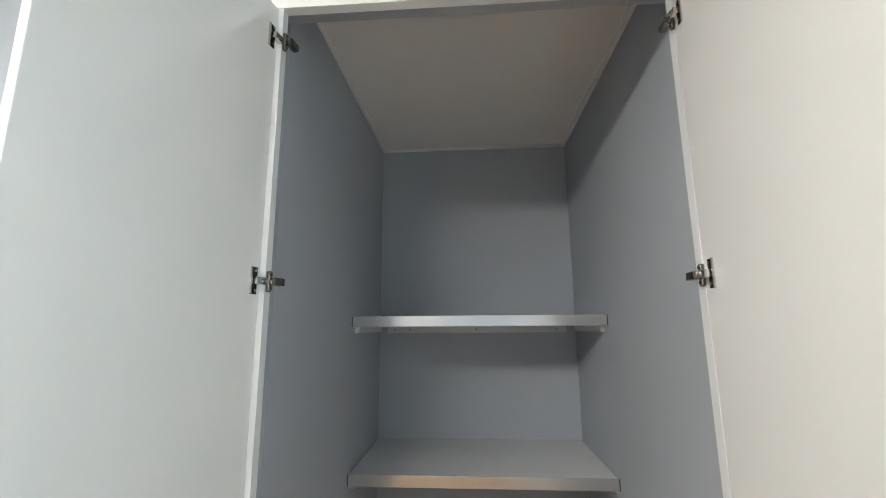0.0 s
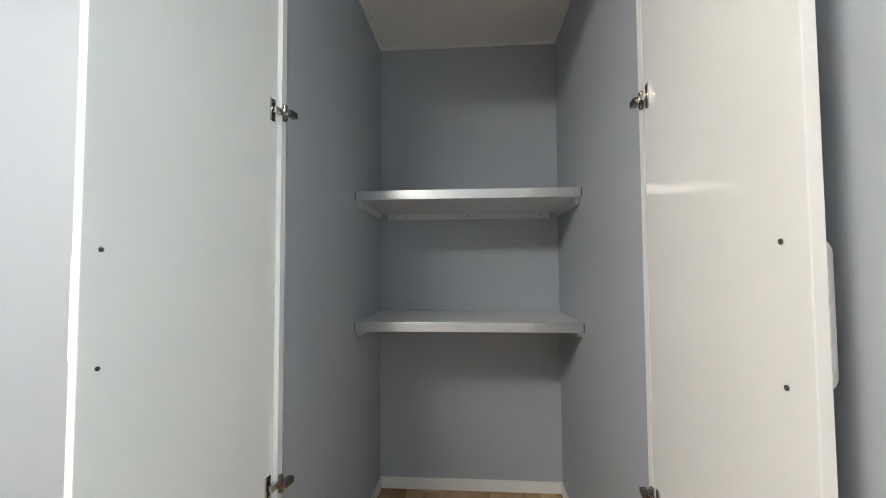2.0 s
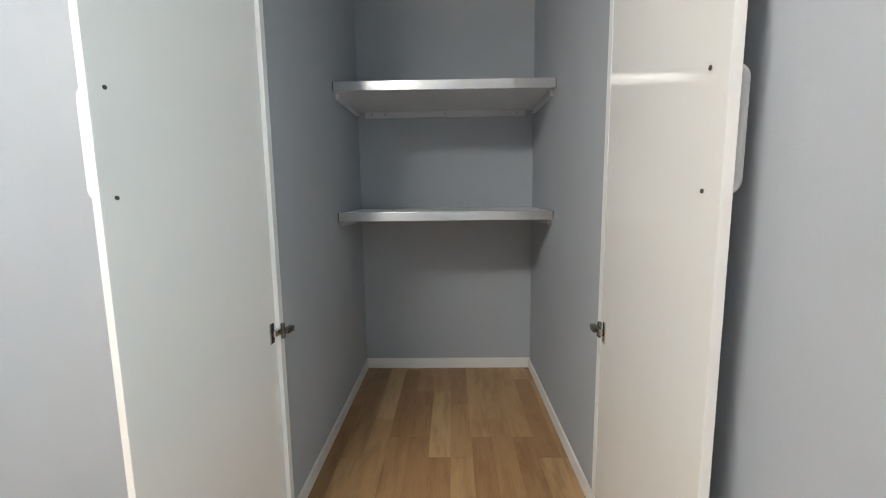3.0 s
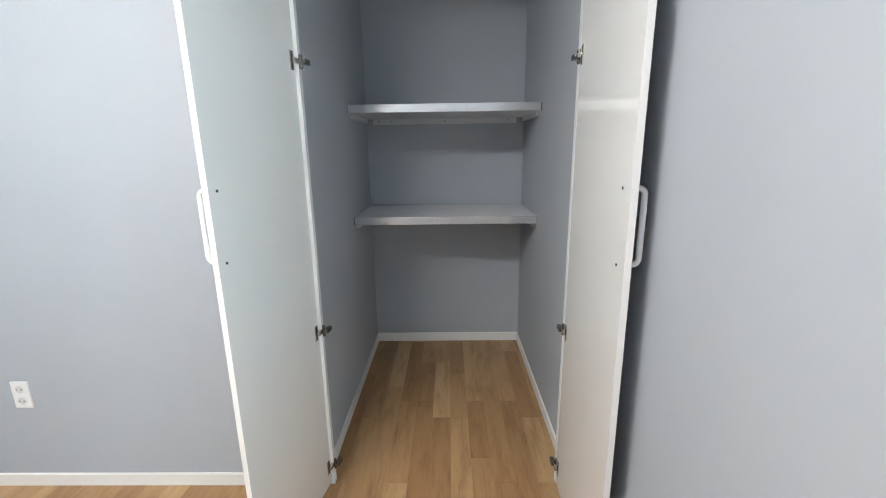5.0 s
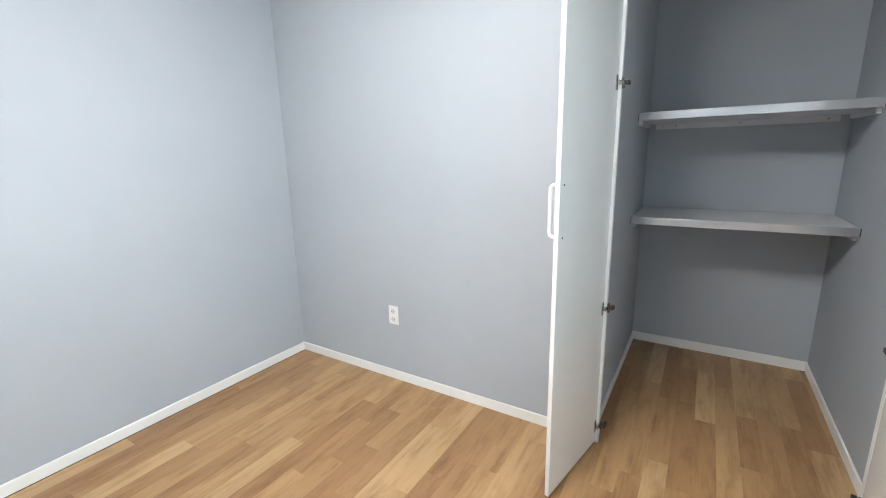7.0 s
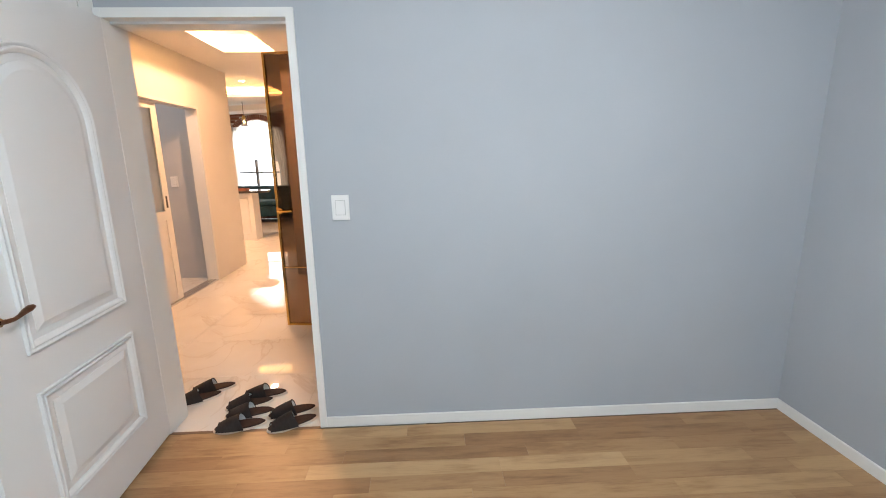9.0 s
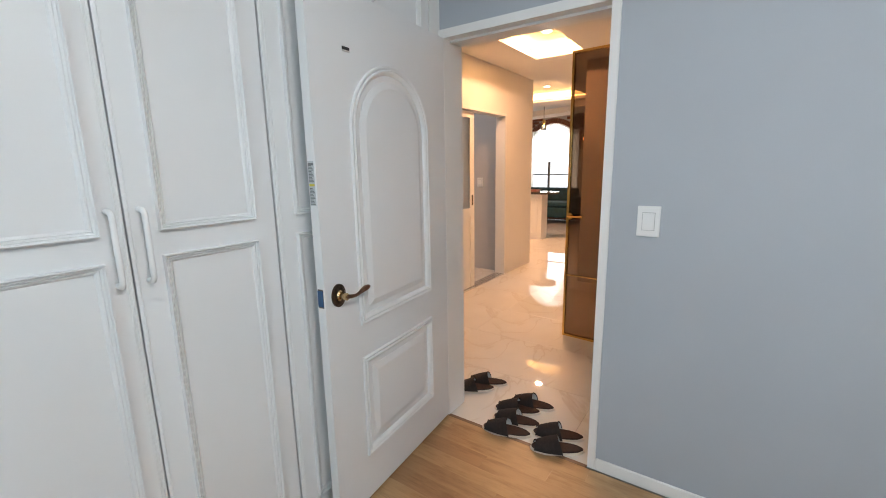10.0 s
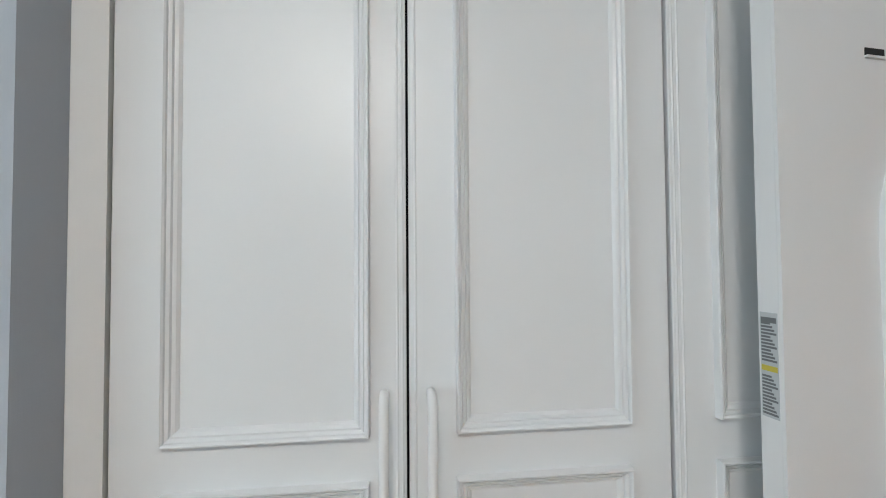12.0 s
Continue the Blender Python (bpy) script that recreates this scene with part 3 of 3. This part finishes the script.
part("stripe", boxes((DW + 0.0008, DW + 0.0013, -0.033, -0.009, 1.362, 1.370)), YELLOW, lab)

# ---- slippers by the door ----
def outline(n, length, width):
    """Sole outline, toe towards +y."""
    pts = []
    for k in range(n):
        a = 2 * math.pi * k / n
        y = math.sin(a)
        w = 0.5 * width * (0.86 + 0.16 * y - 0.10 * math.cos(2 * a - 0.6) * (1 - abs(y)))
        pts.append((math.cos(a) * w, y * length / 2))
    return pts


def slipper():
    ob = thing("slipper", pose(0, 0, 0), "dark brown woven house slipper with grey lining", "slipper", "slippers by the door")
    N, L, W = 28, 0.265, 0.106

    def slab(z0, z1, k, r):
        bm = bmesh.new()
        o = outline(N, L * k, W * k)
        a = [bm.verts.new((x, y, z0)) for x, y in o]
        b = [bm.verts.new((x, y, z1)) for x, y in o]
        for i in range(N):
            bm.faces.new((a[i], a[(i + 1) % N], b[(i + 1) % N], b[i]))
        bm.faces.new(a[::-1])
        bm.faces.new(b)
        bmesh.ops.bevel(bm, geom=[e for e in bm.edges if abs(e.verts[0].co.z - e.verts[1].co.z) < 1e-5], offset=r, segments=2, affect="EDGES")
        return bm

    part("sole", slab(0, 0.013, 1.02, 0.0035), SOLE, ob, "pale beige rubber sole", True)
    part("insole", slab(0.0125, 0.0215, 0.965, 0.003), INSOLE, ob, "dark brown insole", True)

    def band(inset):
        bm = bmesh.new()
        rows = []
        for j in range(8):
            f = j / 7
            y = -0.020 + f * 0.134
            half = 0.5 * W * (1.05 - 0.40 * f ** 2.6) - inset
            top = 0.076 - 0.034 * f ** 1.2 - inset
            rows.append([bm.verts.new((half * math.cos(a), y + 0.022 * math.sin(a) * (1 - f) - 0.010 * math.sin(a) * f, 0.014 + (top - 0.014) * math.sin(a) ** 0.72)) for a in [math.pi * i / 14 for i in range(15)]])
        for a, b in zip(rows, rows[1:]):
            for i in range(14):
                bm.faces.new((a[i], a[i + 1], b[i + 1], b[i]))
        return bm, [v.co.copy() for v in rows[0]], [v.co.copy() for v in rows[-1]]

    bm, back, front = band(0.0)
    part("upper", bm, FELT, ob, "woven dark upper", True)
    part("lining", band(0.004)[0], LINING, ob, "pale grey lining", True)
    for edge in (back, front):
        bm = bmesh.new()
        tube(bm, edge, 0.0034, 6)
        part("binding", bm, FELT, ob, "", True)
    return ob


first = slipper()
ROWS = [(-0.025, -2.730, 206), (-0.135, -2.765, 200), (-0.020, -3.010, 194), (-0.135, -3.005, 192), (-0.235, -3.045, 200), (-0.335, -2.995, 190), (-0.310, -3.385, 212), (-0.425, -3.350, 204)]
for i, (x, y, yaw) in enumerate(ROWS):
    m = pose(x, y, 0.0, 0, 0, yaw)
    if i == 0:
        first.matrix_world = m
    else:
        copy_thing(first, m)

# ---- hall, kitchen and living room beyond ----
HY, HC = -4.57, 2.58
structure("wall_hall_south", boxes((-1.25, 0.0, HY - 0.12, HY, 0, HC), (-3.12, -1.25, HY - 0.12, HY, 2.06, HC), (-3.95, -3.12, HY - 0.12, HY, 0, HC), (-3.95, -3.83, -7.5, HY - 0.12, 0, HC)), WHITE_PAPER, "white papered hall wall with a sliding door opening", "wall")
structure("wall_hall_east", boxes((-0.15, 0.0, HY, -4.2, 0, HC)), WHITE_PAPER, "white papered end wall of the hall", "wall")
structure("wall_hall_north", boxes((-9.2, -0.15, -2.1, -2.0, 0, 2.9)), WHITE_PAPER, "white papered wall of the hall", "wall")
structure("wall_living_south", boxes((-9.2, -3.95, -8.2, -8.1, 0, 2.9)), WHITE_PAPER, "white wall of the living room", "wall")
structure("wall_hall_pier", boxes((-3.35, -3.25, -3.63, -2.1, 0, HC)), WHITE_PAPER, "white papered pier between hall and kitchen", "wall")
structure("wall_utility", boxes((-3.83, -1.0, -6.2, -6.1, 0, HC), (-1.1, -1.0, -6.1, HY - 0.12, 0, HC), (-3.83, -3.22, -6.1, HY - 0.12, 0, HC)), BATH_WALL, "pale grey wall of the utility room", "wall")
structure("floor_utility", boxes((-3.22, -1.1, -6.1, HY - 0.005, -0.12, -0.03)), GREY_TILE, "dark grey tiled utility floor", "floor")
T1, T2 = (-2.86, -1.00, -4.08, -3.53), (-5.95, -4.10, -5.50, -4.32)
slabs = [(T1[0], 0.0, -8.1, T1[2]), (T1[0], -0.15, T1[3], -2.0), (T1[1], -0.15, T1[2], T1[3]), (T2[1], T1[0], -8.1, -2.0), (T2[0], T2[1], -8.1, T2[2]), (T2[0], T2[1], T2[3], -2.0), (-6.6, T2[0], -8.1, -2.0)]
bm = bmesh.new()
for x0, x1, y0, y1 in slabs:
    box(bm, x0, x1, y0, y1, HC, HC + 0.05)
for x0, x1, y0, y1 in (T1, T2):
    g = 0.12
    box(bm, x0 - g, x1 + g, y0 - g, y1 + g, HC + 0.15, HC + 0.20)
    for r in ((x0 - g - 0.02, x0 - g, y0 - g, y1 + g), (x1 + g, x1 + g + 0.02, y0 - g, y1 + g), (x0 - g, x1 + g, y0 - g - 0.02, y0 - g), (x0 - g, x1 + g, y1 + g, y1 + g + 0.02)):
        box(bm, *r, HC + 0.05, HC + 0.15)
box(bm, -9.2, -6.6, -8.1, -2.0, 2.68, 2.78)
box(bm, -6.62, -6.6, -8.1, -2.0, HC + 0.05, 2.78)
structure("ceiling_hall", bm, CEIL_PAPER, "white ceiling with two recessed trays", "ceiling")
for x0, x1, y0, y1 in (T1, T2):
    cl = thing("cove_light", pose((x0 + x1) / 2, (y0 + y1) / 2, HC + 0.05), "warm yellow light strip hidden in the ceiling tray", "cove light", "cove lights")
    hx, hy = (x1 - x0) / 2 + 0.06, (y1 - y0) / 2 + 0.06
    for r in ((-hx, hx, -hy, -hy + 0.03), (-hx, hx, hy - 0.03, hy), (-hx, -hx + 0.03, -hy + 0.03, hy - 0.03), (hx - 0.03, hx, -hy + 0.03, hy - 0.03)):
        part("strip", boxes((*r, 0.0, 0.015)), COVE, cl)
dl = thing("downlight", pose(-2.45, -3.80, HC + 0.15), "small round recessed ceiling downlight", "downlight", "downlights")
bm = bmesh.new()
cyl(bm, 0.055, 0.008, pose(0, 0, -0.004), 24)
part("ring", bm, PLASTIC, dl)
bm = bmesh.new()
cyl(bm, 0.042, 0.004, pose(0, 0, -0.010), 24)
part("lens", bm, SPOT, dl)
copy_thing(dl, pose(-5.3, -4.9, HC + 0.15))

# sliding door of the utility room
sl = thing("sliding_door", pose(-2.40, HY - 0.06, 0), "half-open white sliding door with a frosted upper pane", "sliding door")
part("stile", boxes((0.0, 0.09, -0.018, 0.018, 0.01, 2.02)), WHITE_TRIM, sl)
part("stile", boxes((0.82, 0.91, -0.018, 0.018, 0.01, 2.02)), WHITE_TRIM, sl)
part("rail", boxes((0.09, 0.82, -0.018, 0.018, 1.95, 2.02)), WHITE_TRIM, sl)
part("rail", boxes((0.09, 0.82, -0.018, 0.018, 0.86, 0.95)), WHITE_TRIM, sl)
part("lower_panel", boxes((0.09, 0.82, -0.010, 0.010, 0.01, 0.86)), WHITE_TRIM, sl)
part("pane", boxes((0.09, 0.82, -0.004, 0.004, 0.95, 1.95)), FROST, sl)
part("finger_pull", soft_box(0.03, 0.06, 0.016, 0.0195, 0.98, 1.10, 0.001, 1), DARK, sl)
sf = thing("sliding_door_frame", pose(0, HY, 0), "slim white frame round the utility opening", "door frame", kind="structure")
part("jamb", boxes((-3.12, -3.085, -0.125, 0.01, 0, 2.03)), WHITE_TRIM, sf)
part("head", boxes((-3.12, -1.25, -0.125, 0.01, 2.03, 2.06)), WHITE_TRIM, sf)
part("track", boxes((-3.085, -1.25, -0.12, 0.008, 0.0, 0.008), (-3.085, -1.25, -0.075, -0.068, 0.008, 0.014), (-3.085, -1.25, -0.035, -0.028, 0.008, 0.014)), ALU, sf)
wall_switch(pose(-3.22, -5.00, 1.21, 0, 0, 90), "white switch on the utility room wall", "light_switch")

# gold framed glass door
gd = thing("glass_door", pose(-1.48, -3.205, 0, 0, 0, -5), "open bronze-tinted glass door in a gold frame", "glass door")
GW, GH = 0.86, 2.25
for y in (0.0, GW - 0.019):
    part("stile", soft_box(-0.018, 0.018, y, y + 0.019, 0.012, GH, 0.003), GOLD, gd)
for z in (0.012, GH - 0.019):
    part("rail", soft_box(-0.018, 0.018, 0.019, GW - 0.019, z, z + 0.019, 0.003), GOLD, gd)
part("glazing_bar", soft_box(-0.012, 0.012, 0.292, 0.301, 0.031, GH - 0.019, 0.002), GOLD, gd)
part("glazing_bar", soft_box(-0.0125, 0.0125, 0.019, GW - 0.019, 0.532, 0.541, 0.002), GOLD, gd)
part("pane", boxes((-0.004, 0.004, 0.02, GW - 0.02, 0.03, GH - 0.02)), BRONZE_GLASS, gd)
bm = bmesh.new()
cyl(bm, 0.026, 0.012, pose(0.022, 0.03, 1.02, 0, 90, 0), 24)
rose = part("rose", bm, GOLD, gd, "", True)
bm = bmesh.new()
tube(bm, [(0.02, 0.03, 1.02), (0.06, 0.03, 1.02), (0.068, 0.05, 1.02), (0.068, 0.15, 1.022)], 0.008, 10)
part("lever", bm, GOLD, rose, "gold lever handle", True)

# kitchen island
isl = thing("kitchen_island", pose(-5.85, -5.15, 0), "white panelled kitchen island with a dark round-ended top", "kitchen island")
part("body", soft_box(-0.30, 0.0, -0.85, 0.0, 0.0, 0.88, 0.004), WHITE_SATIN, isl)
bm = bmesh.new()
moulding(bm, 0.08, 0.67, 0.12, 0.8)
bmesh.ops.transform(bm, matrix=pose(0.0, -0.75, 0, 0, 0, 90), verts=bm.verts[:])
part("moulding", bm, WHITE_SATIN, isl, "", True)
bm = bmesh.new()
o = [(-0.42, -0.9), (0.06, -0.9), (0.06, 0.0)] + [(-0.18 + 0.24 * math.cos(a), 0.26 * math.sin(a)) for a in [math.pi * k / 16 for k in range(1, 17)]] + [(-0.42, -0.05)]
a = [bm.verts.new((x, y, 0.88)) for x, y in o]
b = [bm.verts.new((x, y, 0.92)) for x, y in o]
for i in range(len(o)):
    bm.faces.new((a[i], a[(i + 1) % len(o)], b[(i + 1) % len(o)], b[i]))
bm.faces.new(a[::-1])
bm.faces.new(b)
part("worktop", bm, STONE_TOP, isl, "dark polished top")
tray = thing("serving_tray", pose(-6.03, -5.45, 0.92), "small reddish-brown tray lying on the kitchen island", "tray")
part("base", soft_box(-0.09, 0.09, -0.15, 0.15, 0.0, 0.012, 0.004), TRAY_RED, tray)
for r in ((-0.095, -0.085, -0.155, 0.155), (0.085, 0.095, -0.155, 0.155), (-0.085, 0.085, -0.155, -0.145), (-0.085, 0.085, 0.145, 0.155)):
    part("rim", soft_box(*r, 0.002, 0.035, 0.003), TRAY_RED, tray)

# sofa
sofa = thing("sofa", pose(-8.50, -6.12, 0, 0, 0, 0), "low dark teal velvet sofa under the arched window", "sofa")
part("base", soft_box(-0.40, 0.40, -0.85, 0.75, 0.16, 0.42, 0.05, 3), TEAL, sofa, "", True)
part("backrest", soft_box(-0.42, -0.22, -0.85, 0.75, 0.42, 0.86, 0.07, 3), TEAL, sofa, "", True)
for y in (-0.95, 0.72):
    part("armrest", soft_box(-0.42, 0.40, y, y + 0.2, 0.14, 0.66, 0.06, 3), TEAL, sofa, "", True)
for y in (-0.8, 0.0):
    part("seat_cushion", soft_box(-0.2, 0.41, y, y + 0.74, 0.421, 0.54, 0.04, 3), TEAL, sofa, "", True)
for x in (-0.32, 0.32):
    for y in (-0.8, 0.7):
        bm = bmesh.new()
        cyl(bm, 0.012, 0.16, pose(x, y, 0.08), 10, 0.02)
        part("leg", bm, GOLD, sofa)

# brick wall with the arched window
AX, AC, AR, AS = -9.0, -6.13, 0.66, 1.82
bm = bmesh.new()
box(bm, AX - 0.2, AX - 0.02, -8.2, AC - AR, 0, 2.80)
box(bm, AX - 0.2, AX - 0.02, AC + AR, -2.0, 0, 2.80)
box(bm, AX - 0.2, AX - 0.02, AC - AR, AC + AR, 0, 0.35)
N = 24
for k in range(N):
    a0, a1 = math.pi * k / N, math.pi * (k + 1) / N
    y0, y1 = AC + AR * math.cos(a1), AC + AR * math.cos(a0)
    z0, z1 = AS + AR * math.sin(a1), AS + AR * math.sin(a0)
    lo = [bm.verts.new((x, y, z)) for x in (AX - 0.2, AX - 0.02) for y, z in ((y0, z0), (y1, z1))]
    hi = [bm.verts.new((x, y, 2.80)) for x in (AX - 0.2, AX - 0.02) for y in (y0, y1)]
    bm.faces.new((lo[0], lo[1], lo[3], lo[2]))
    bm.faces.new((lo[2], lo[3], hi[3], hi[2]))
    bm.faces.new((lo[0], hi[0], hi[1], lo[1]))
brickwall = structure("wall_living_west", bm, MORTAR, "brick wall with a tall arched window", "wall")
verts, faces = [], []


def brick(y, z, w, h, turn=0.0):
    d = random.uniform(-0.004, 0.004)
    c, s = math.cos(turn), math.sin(turn)
    k = len(verts)
    for x in (AX - 0.03, AX + d):
        for u, v in ((-w / 2, -h / 2), (w / 2, -h / 2), (w / 2, h / 2), (-w / 2, h / 2)):
            verts.append((x, y + u * c - v * s, z + u * s + v * c))
    faces.extend([tuple(k + i for i in f) for f in ((4, 5, 6, 7), (0, 1, 5, 4), (1, 2, 6, 5), (2, 3, 7, 6), (3, 0, 4, 7))])


for r in range(35):
    z = 0.038 + r * 0.075
    y = -8.0 + (0.105 if r % 2 else 0)
    while y < -3.6:
        dy, dz = y - AC, z - AS
        inside = (abs(dy) < AR + 0.11 and 0.30 < z < AS) or (dz >= 0 and math.hypot(dy, dz) < AR + 0.19)
        if not inside:
            brick(y, z, 0.20, 0.064)
        y += 0.21
for k in range(44):
    a = math.pi * (k + 0.5) / 44
    brick(AC + (AR + 0.065) * math.cos(a), AS + (AR + 0.065) * math.sin(a), 0.12, 0.042, a)
me = bpy.data.meshes.new("brick")
me.from_pydata(verts, [], faces)
me.materials.append(BRICK)
bricks = new("brick", me)
bricks.parent = brickwall
tagged(bricks, "red-brown bricks with a soldier arch", kind="stuff")

aw = thing("window_2", pose(AX - 0.12, AC, 0.35), "tall arched window with white frame and sheer curtains", "window", kind="structure")
bm = bmesh.new()
tube(bm, [(0, -AR + 0.02, 0)] + [(0, (AR - 0.02) * -math.cos(a), AS - 0.35 + (AR - 0.02) * math.sin(a)) for a in [math.pi * k / 24 for k in range(25)]] + [(0, AR - 0.02, 0)], 0.022, 8)
part("window_frame", bm, WHITE_TRIM, aw, "", True)
part("mullion", boxes((-0.03, 0.03, -0.16, -0.10, 0, AS - 0.35 + 0.1)), SASH, aw, "dark grey mullion")
part("transom", boxes((-0.018, 0.018, -AR + 0.02, -0.16, 0.82, 0.85)), SASH, aw)
part("transom", boxes((-0.018, 0.018, -0.10, AR - 0.02, 0.82, 0.85)), SASH, aw)
part("window_sill", soft_box(-0.08, 0.14, -AR, AR, -0.03, 0.0, 0.004), WHITE_TRIM, aw)


def drape(name, side):
    """A gathered sheer curtain, drawn back towards its side."""
    bm = bmesh.new()
    rows = []
    for j in range(15):
        f = j / 14
        z = 0.4 + f * 1.9
        spread = 0.18 + 0.40 * max(0, (f - 0.45) / 0.55) ** 1.6
        rows.append([bm.verts.new((AX + 0.05 + 0.018 * math.sin(i * 1.9), AC + side * (AR + 0.02 - spread * i / 24), z)) for i in range(25)])
    for a, b in zip(rows, rows[1:]):
        for i in range(24):
            bm.faces.new((a[i], a[i + 1], b[i + 1], b[i]))
    ob = part(name, bm, CURTAIN, None, "", True)
    mod = ob.modifiers.new("thickness", "SOLIDIFY")
    mod.thickness = 0.002
    tagged(ob, "sheer white curtain tied back beside the arched window", "curtain", "curtains")


drape("curtain", -1)
drape("curtain", 1)

# sheer valance over the upper half of the arch
bm = bmesh.new()
rows = []
for j in range(9):
    z = 1.42 + j / 8 * 1.05
    half = AR if z < AS else math.sqrt(max(0.0, AR * AR - (z - AS) ** 2))
    half = max(half - 0.01, 0.02)
    rows.append([bm.verts.new((AX + 0.02 + 0.012 * math.sin(i * 1.7), AC - half + 2 * half * i / 30, z - (0.10 * (1 - abs(i - 15) / 15) if j == 0 else 0) * -1)) for i in range(31)])
for a, b in zip(rows, rows[1:]):
    for i in range(30):
        bm.faces.new((a[i], a[i + 1], b[i + 1], b[i]))
tagged(part("valance", bm, CURTAIN, None, "", True), "sheer white valance across the top of the arched window", "curtain")

pl = thing("pendant_lamp", pose(-6.6, -5.45, HC), "brass pendant lamp with a clear ribbed glass shade", "lamp")
bm = bmesh.new()
tube(bm, [(0, 0, 0), (0, 0, -0.26)], 0.005, 6)
part("cord", bm, DARK, pl)
bm = bmesh.new()
cyl(bm, 0.045, 0.075, pose(0, 0, -0.29), 16, 0.02)
part("cap", bm, GOLD, pl, "brass cap", True)
bm = bmesh.new()
bmesh.ops.create_cone(bm, cap_ends=False, segments=24, radius1=0.060, radius2=0.035, depth=0.13, matrix=pose(0, 0, -0.39))
part("shade", bm, CLEAR, pl, "clear glass shade", True)
bm = bmesh.new()
bmesh.ops.create_uvsphere(bm, u_segments=16, v_segments=10, radius=0.025, matrix=pose(0, 0, -0.37))
part("bulb", bm, BULB, pl, "glowing warm bulb", True)

wl = thing("wall_lamp", pose(AX, -5.28, 2.0), "small brass wall lamp glowing on the brick wall", "lamp")
part("bracket", soft_box(0.0, 0.06, -0.03, 0.03, -0.05, 0.03, 0.006), GOLD, wl)
bm = bmesh.new()
bmesh.ops.create_uvsphere(bm, u_segments=16, v_segments=10, radius=0.055, matrix=pose(0.09, 0, 0.05))
part("bulb", bm, BULB, wl, "glowing warm bulb", True)

# curved ceiling drop between kitchen and living room
bm = bmesh.new()
pts = [(-7.6, -7.6), (-7.35, -6.9)] + [(-6.95 - 0.4 * math.cos(0.6 + 0.25 * k), -6.4 + 0.27 * k) for k in range(6)] + [(-6.25, -4.7), (-6.0, -4.3), (-5.99, -2.2)]
pts = sorted(pts, key=lambda p: p[1])
v0 = [bm.verts.new((x, y, 2.47)) for x, y in pts]
v1 = [bm.verts.new((x, y, HC - 0.001)) for x, y in pts]
v2 = [bm.verts.new((x - 0.5, y, 2.47)) for x, y in pts]
v3 = [bm.verts.new((x - 0.5, y, HC - 0.001)) for x, y in pts]
for k in range(len(pts) - 1):
    bm.faces.new((v0[k], v0[k + 1], v1[k + 1], v1[k]))
    bm.faces.new((v2[k], v2[k + 1], v0[k + 1], v0[k]))
    bm.faces.new((v3[k], v3[k + 1], v2[k + 1], v2[k]))
structure("trim_ceiling_drop", bm, CEIL_PAPER, "curved white ceiling drop", "trim")

structure("backdrop", boxes((-11.6, -11.5, -9.5, -3.0, -0.4, 4.5)), glow("hazy_daylight", (0.93, 0.97, 1.0), 1.5), "bright hazy daylight outside the arched window", "backdrop")
structure("ground", boxes((-400, 400, -400, 400, -0.6, -0.4)), PAVING, "pale concrete ground outside", "ground")
structure("floor_slab", boxes((-9.2, 3.32, -8.2, 1.5, -0.4, -0.13)), SUBFLOOR, "slab under the floors", "floor")

# ---- floors, plank by plank and tile by tile ----
wood = structure("floor_wood", boxes((0.022, 3.162, -3.45, -0.0, -0.13, -0.009), (2.115, 3.16, 0.0, 1.383, -0.13, -0.009)), SUBFLOOR, "oak laminate floor in narrow strips", "floor")
rng = random.Random(5)
PW = 0.094
plank_mesh = {}


def plank(x0, x1, y0, y1):
    w, l = round(x1 - x0, 4), round(y1 - y0, 4)
    if (w, l) not in plank_mesh:
        bm = boxes((0.0002, w - 0.0002, 0.0003, l - 0.0003, -0.008, 0.0))
        plank_mesh[(w, l)] = finish(bm, "plank", OAK)
    ob = new("plank", plank_mesh[(w, l)])
    ob.location = (x0, y0, 0)
    ob.parent = wood


x = 0.022
while x < 3.158:
    x1 = min(x + PW, 3.162)
    lo = -3.45
    closet = x1 > 2.115
    hi = 1.383 if closet else 0.0
    y = lo - rng.choice((0.0, 0.15, 0.3, 0.45, 0.6))
    while y < hi - 0.01:
        y1 = y + rng.choice((0.45, 0.6, 0.75, 0.9))
        a, b = round(max(y, lo), 3), round(min(y1, hi), 3)
        if b - a > 0.02:
            if a < 0.0 < b and (x < 2.115 < x1 or x1 > 3.16):
                plank(x, x1, a, 0.0)
                a = 0.0
            plank(max(x, 2.115) if a >= 0.0 else x, min(x1, 3.16) if a >= 0.0 else x1, a, b)
        y = y1
    x = x1

hall = structure("floor_hall", boxes((-8.98, 0.0, -8.1, -2.0, -0.13, -0.006)), GROUT, "polished cream marble tile floor", "floor")
tile_mesh = {l: finish(boxes((0.001, 0.599, 0.001, l - 0.001, -0.006, 0.0)), "tile", MARBLE) for l in (0.6, 1.2)}
for i in range(15):
    for y0, l in ((-2.7, 0.6), (-3.9, 1.2), (-5.1, 1.2), (-6.3, 1.2), (-7.5, 1.2), (-8.1, 0.6)):
        ob = new("tile", tile_mesh[l])
        ob.location = (-0.6 * (i + 1), y0, 0)
        ob.parent = hall
structure("trim_threshold", boxes((0.0005, 0.0215, -3.36, -2.572, -0.02, 0.001)), surface("brown_threshold_strip", (0.16, 0.09, 0.05), 0.4), "thin brown strip between wood and marble", "trim")
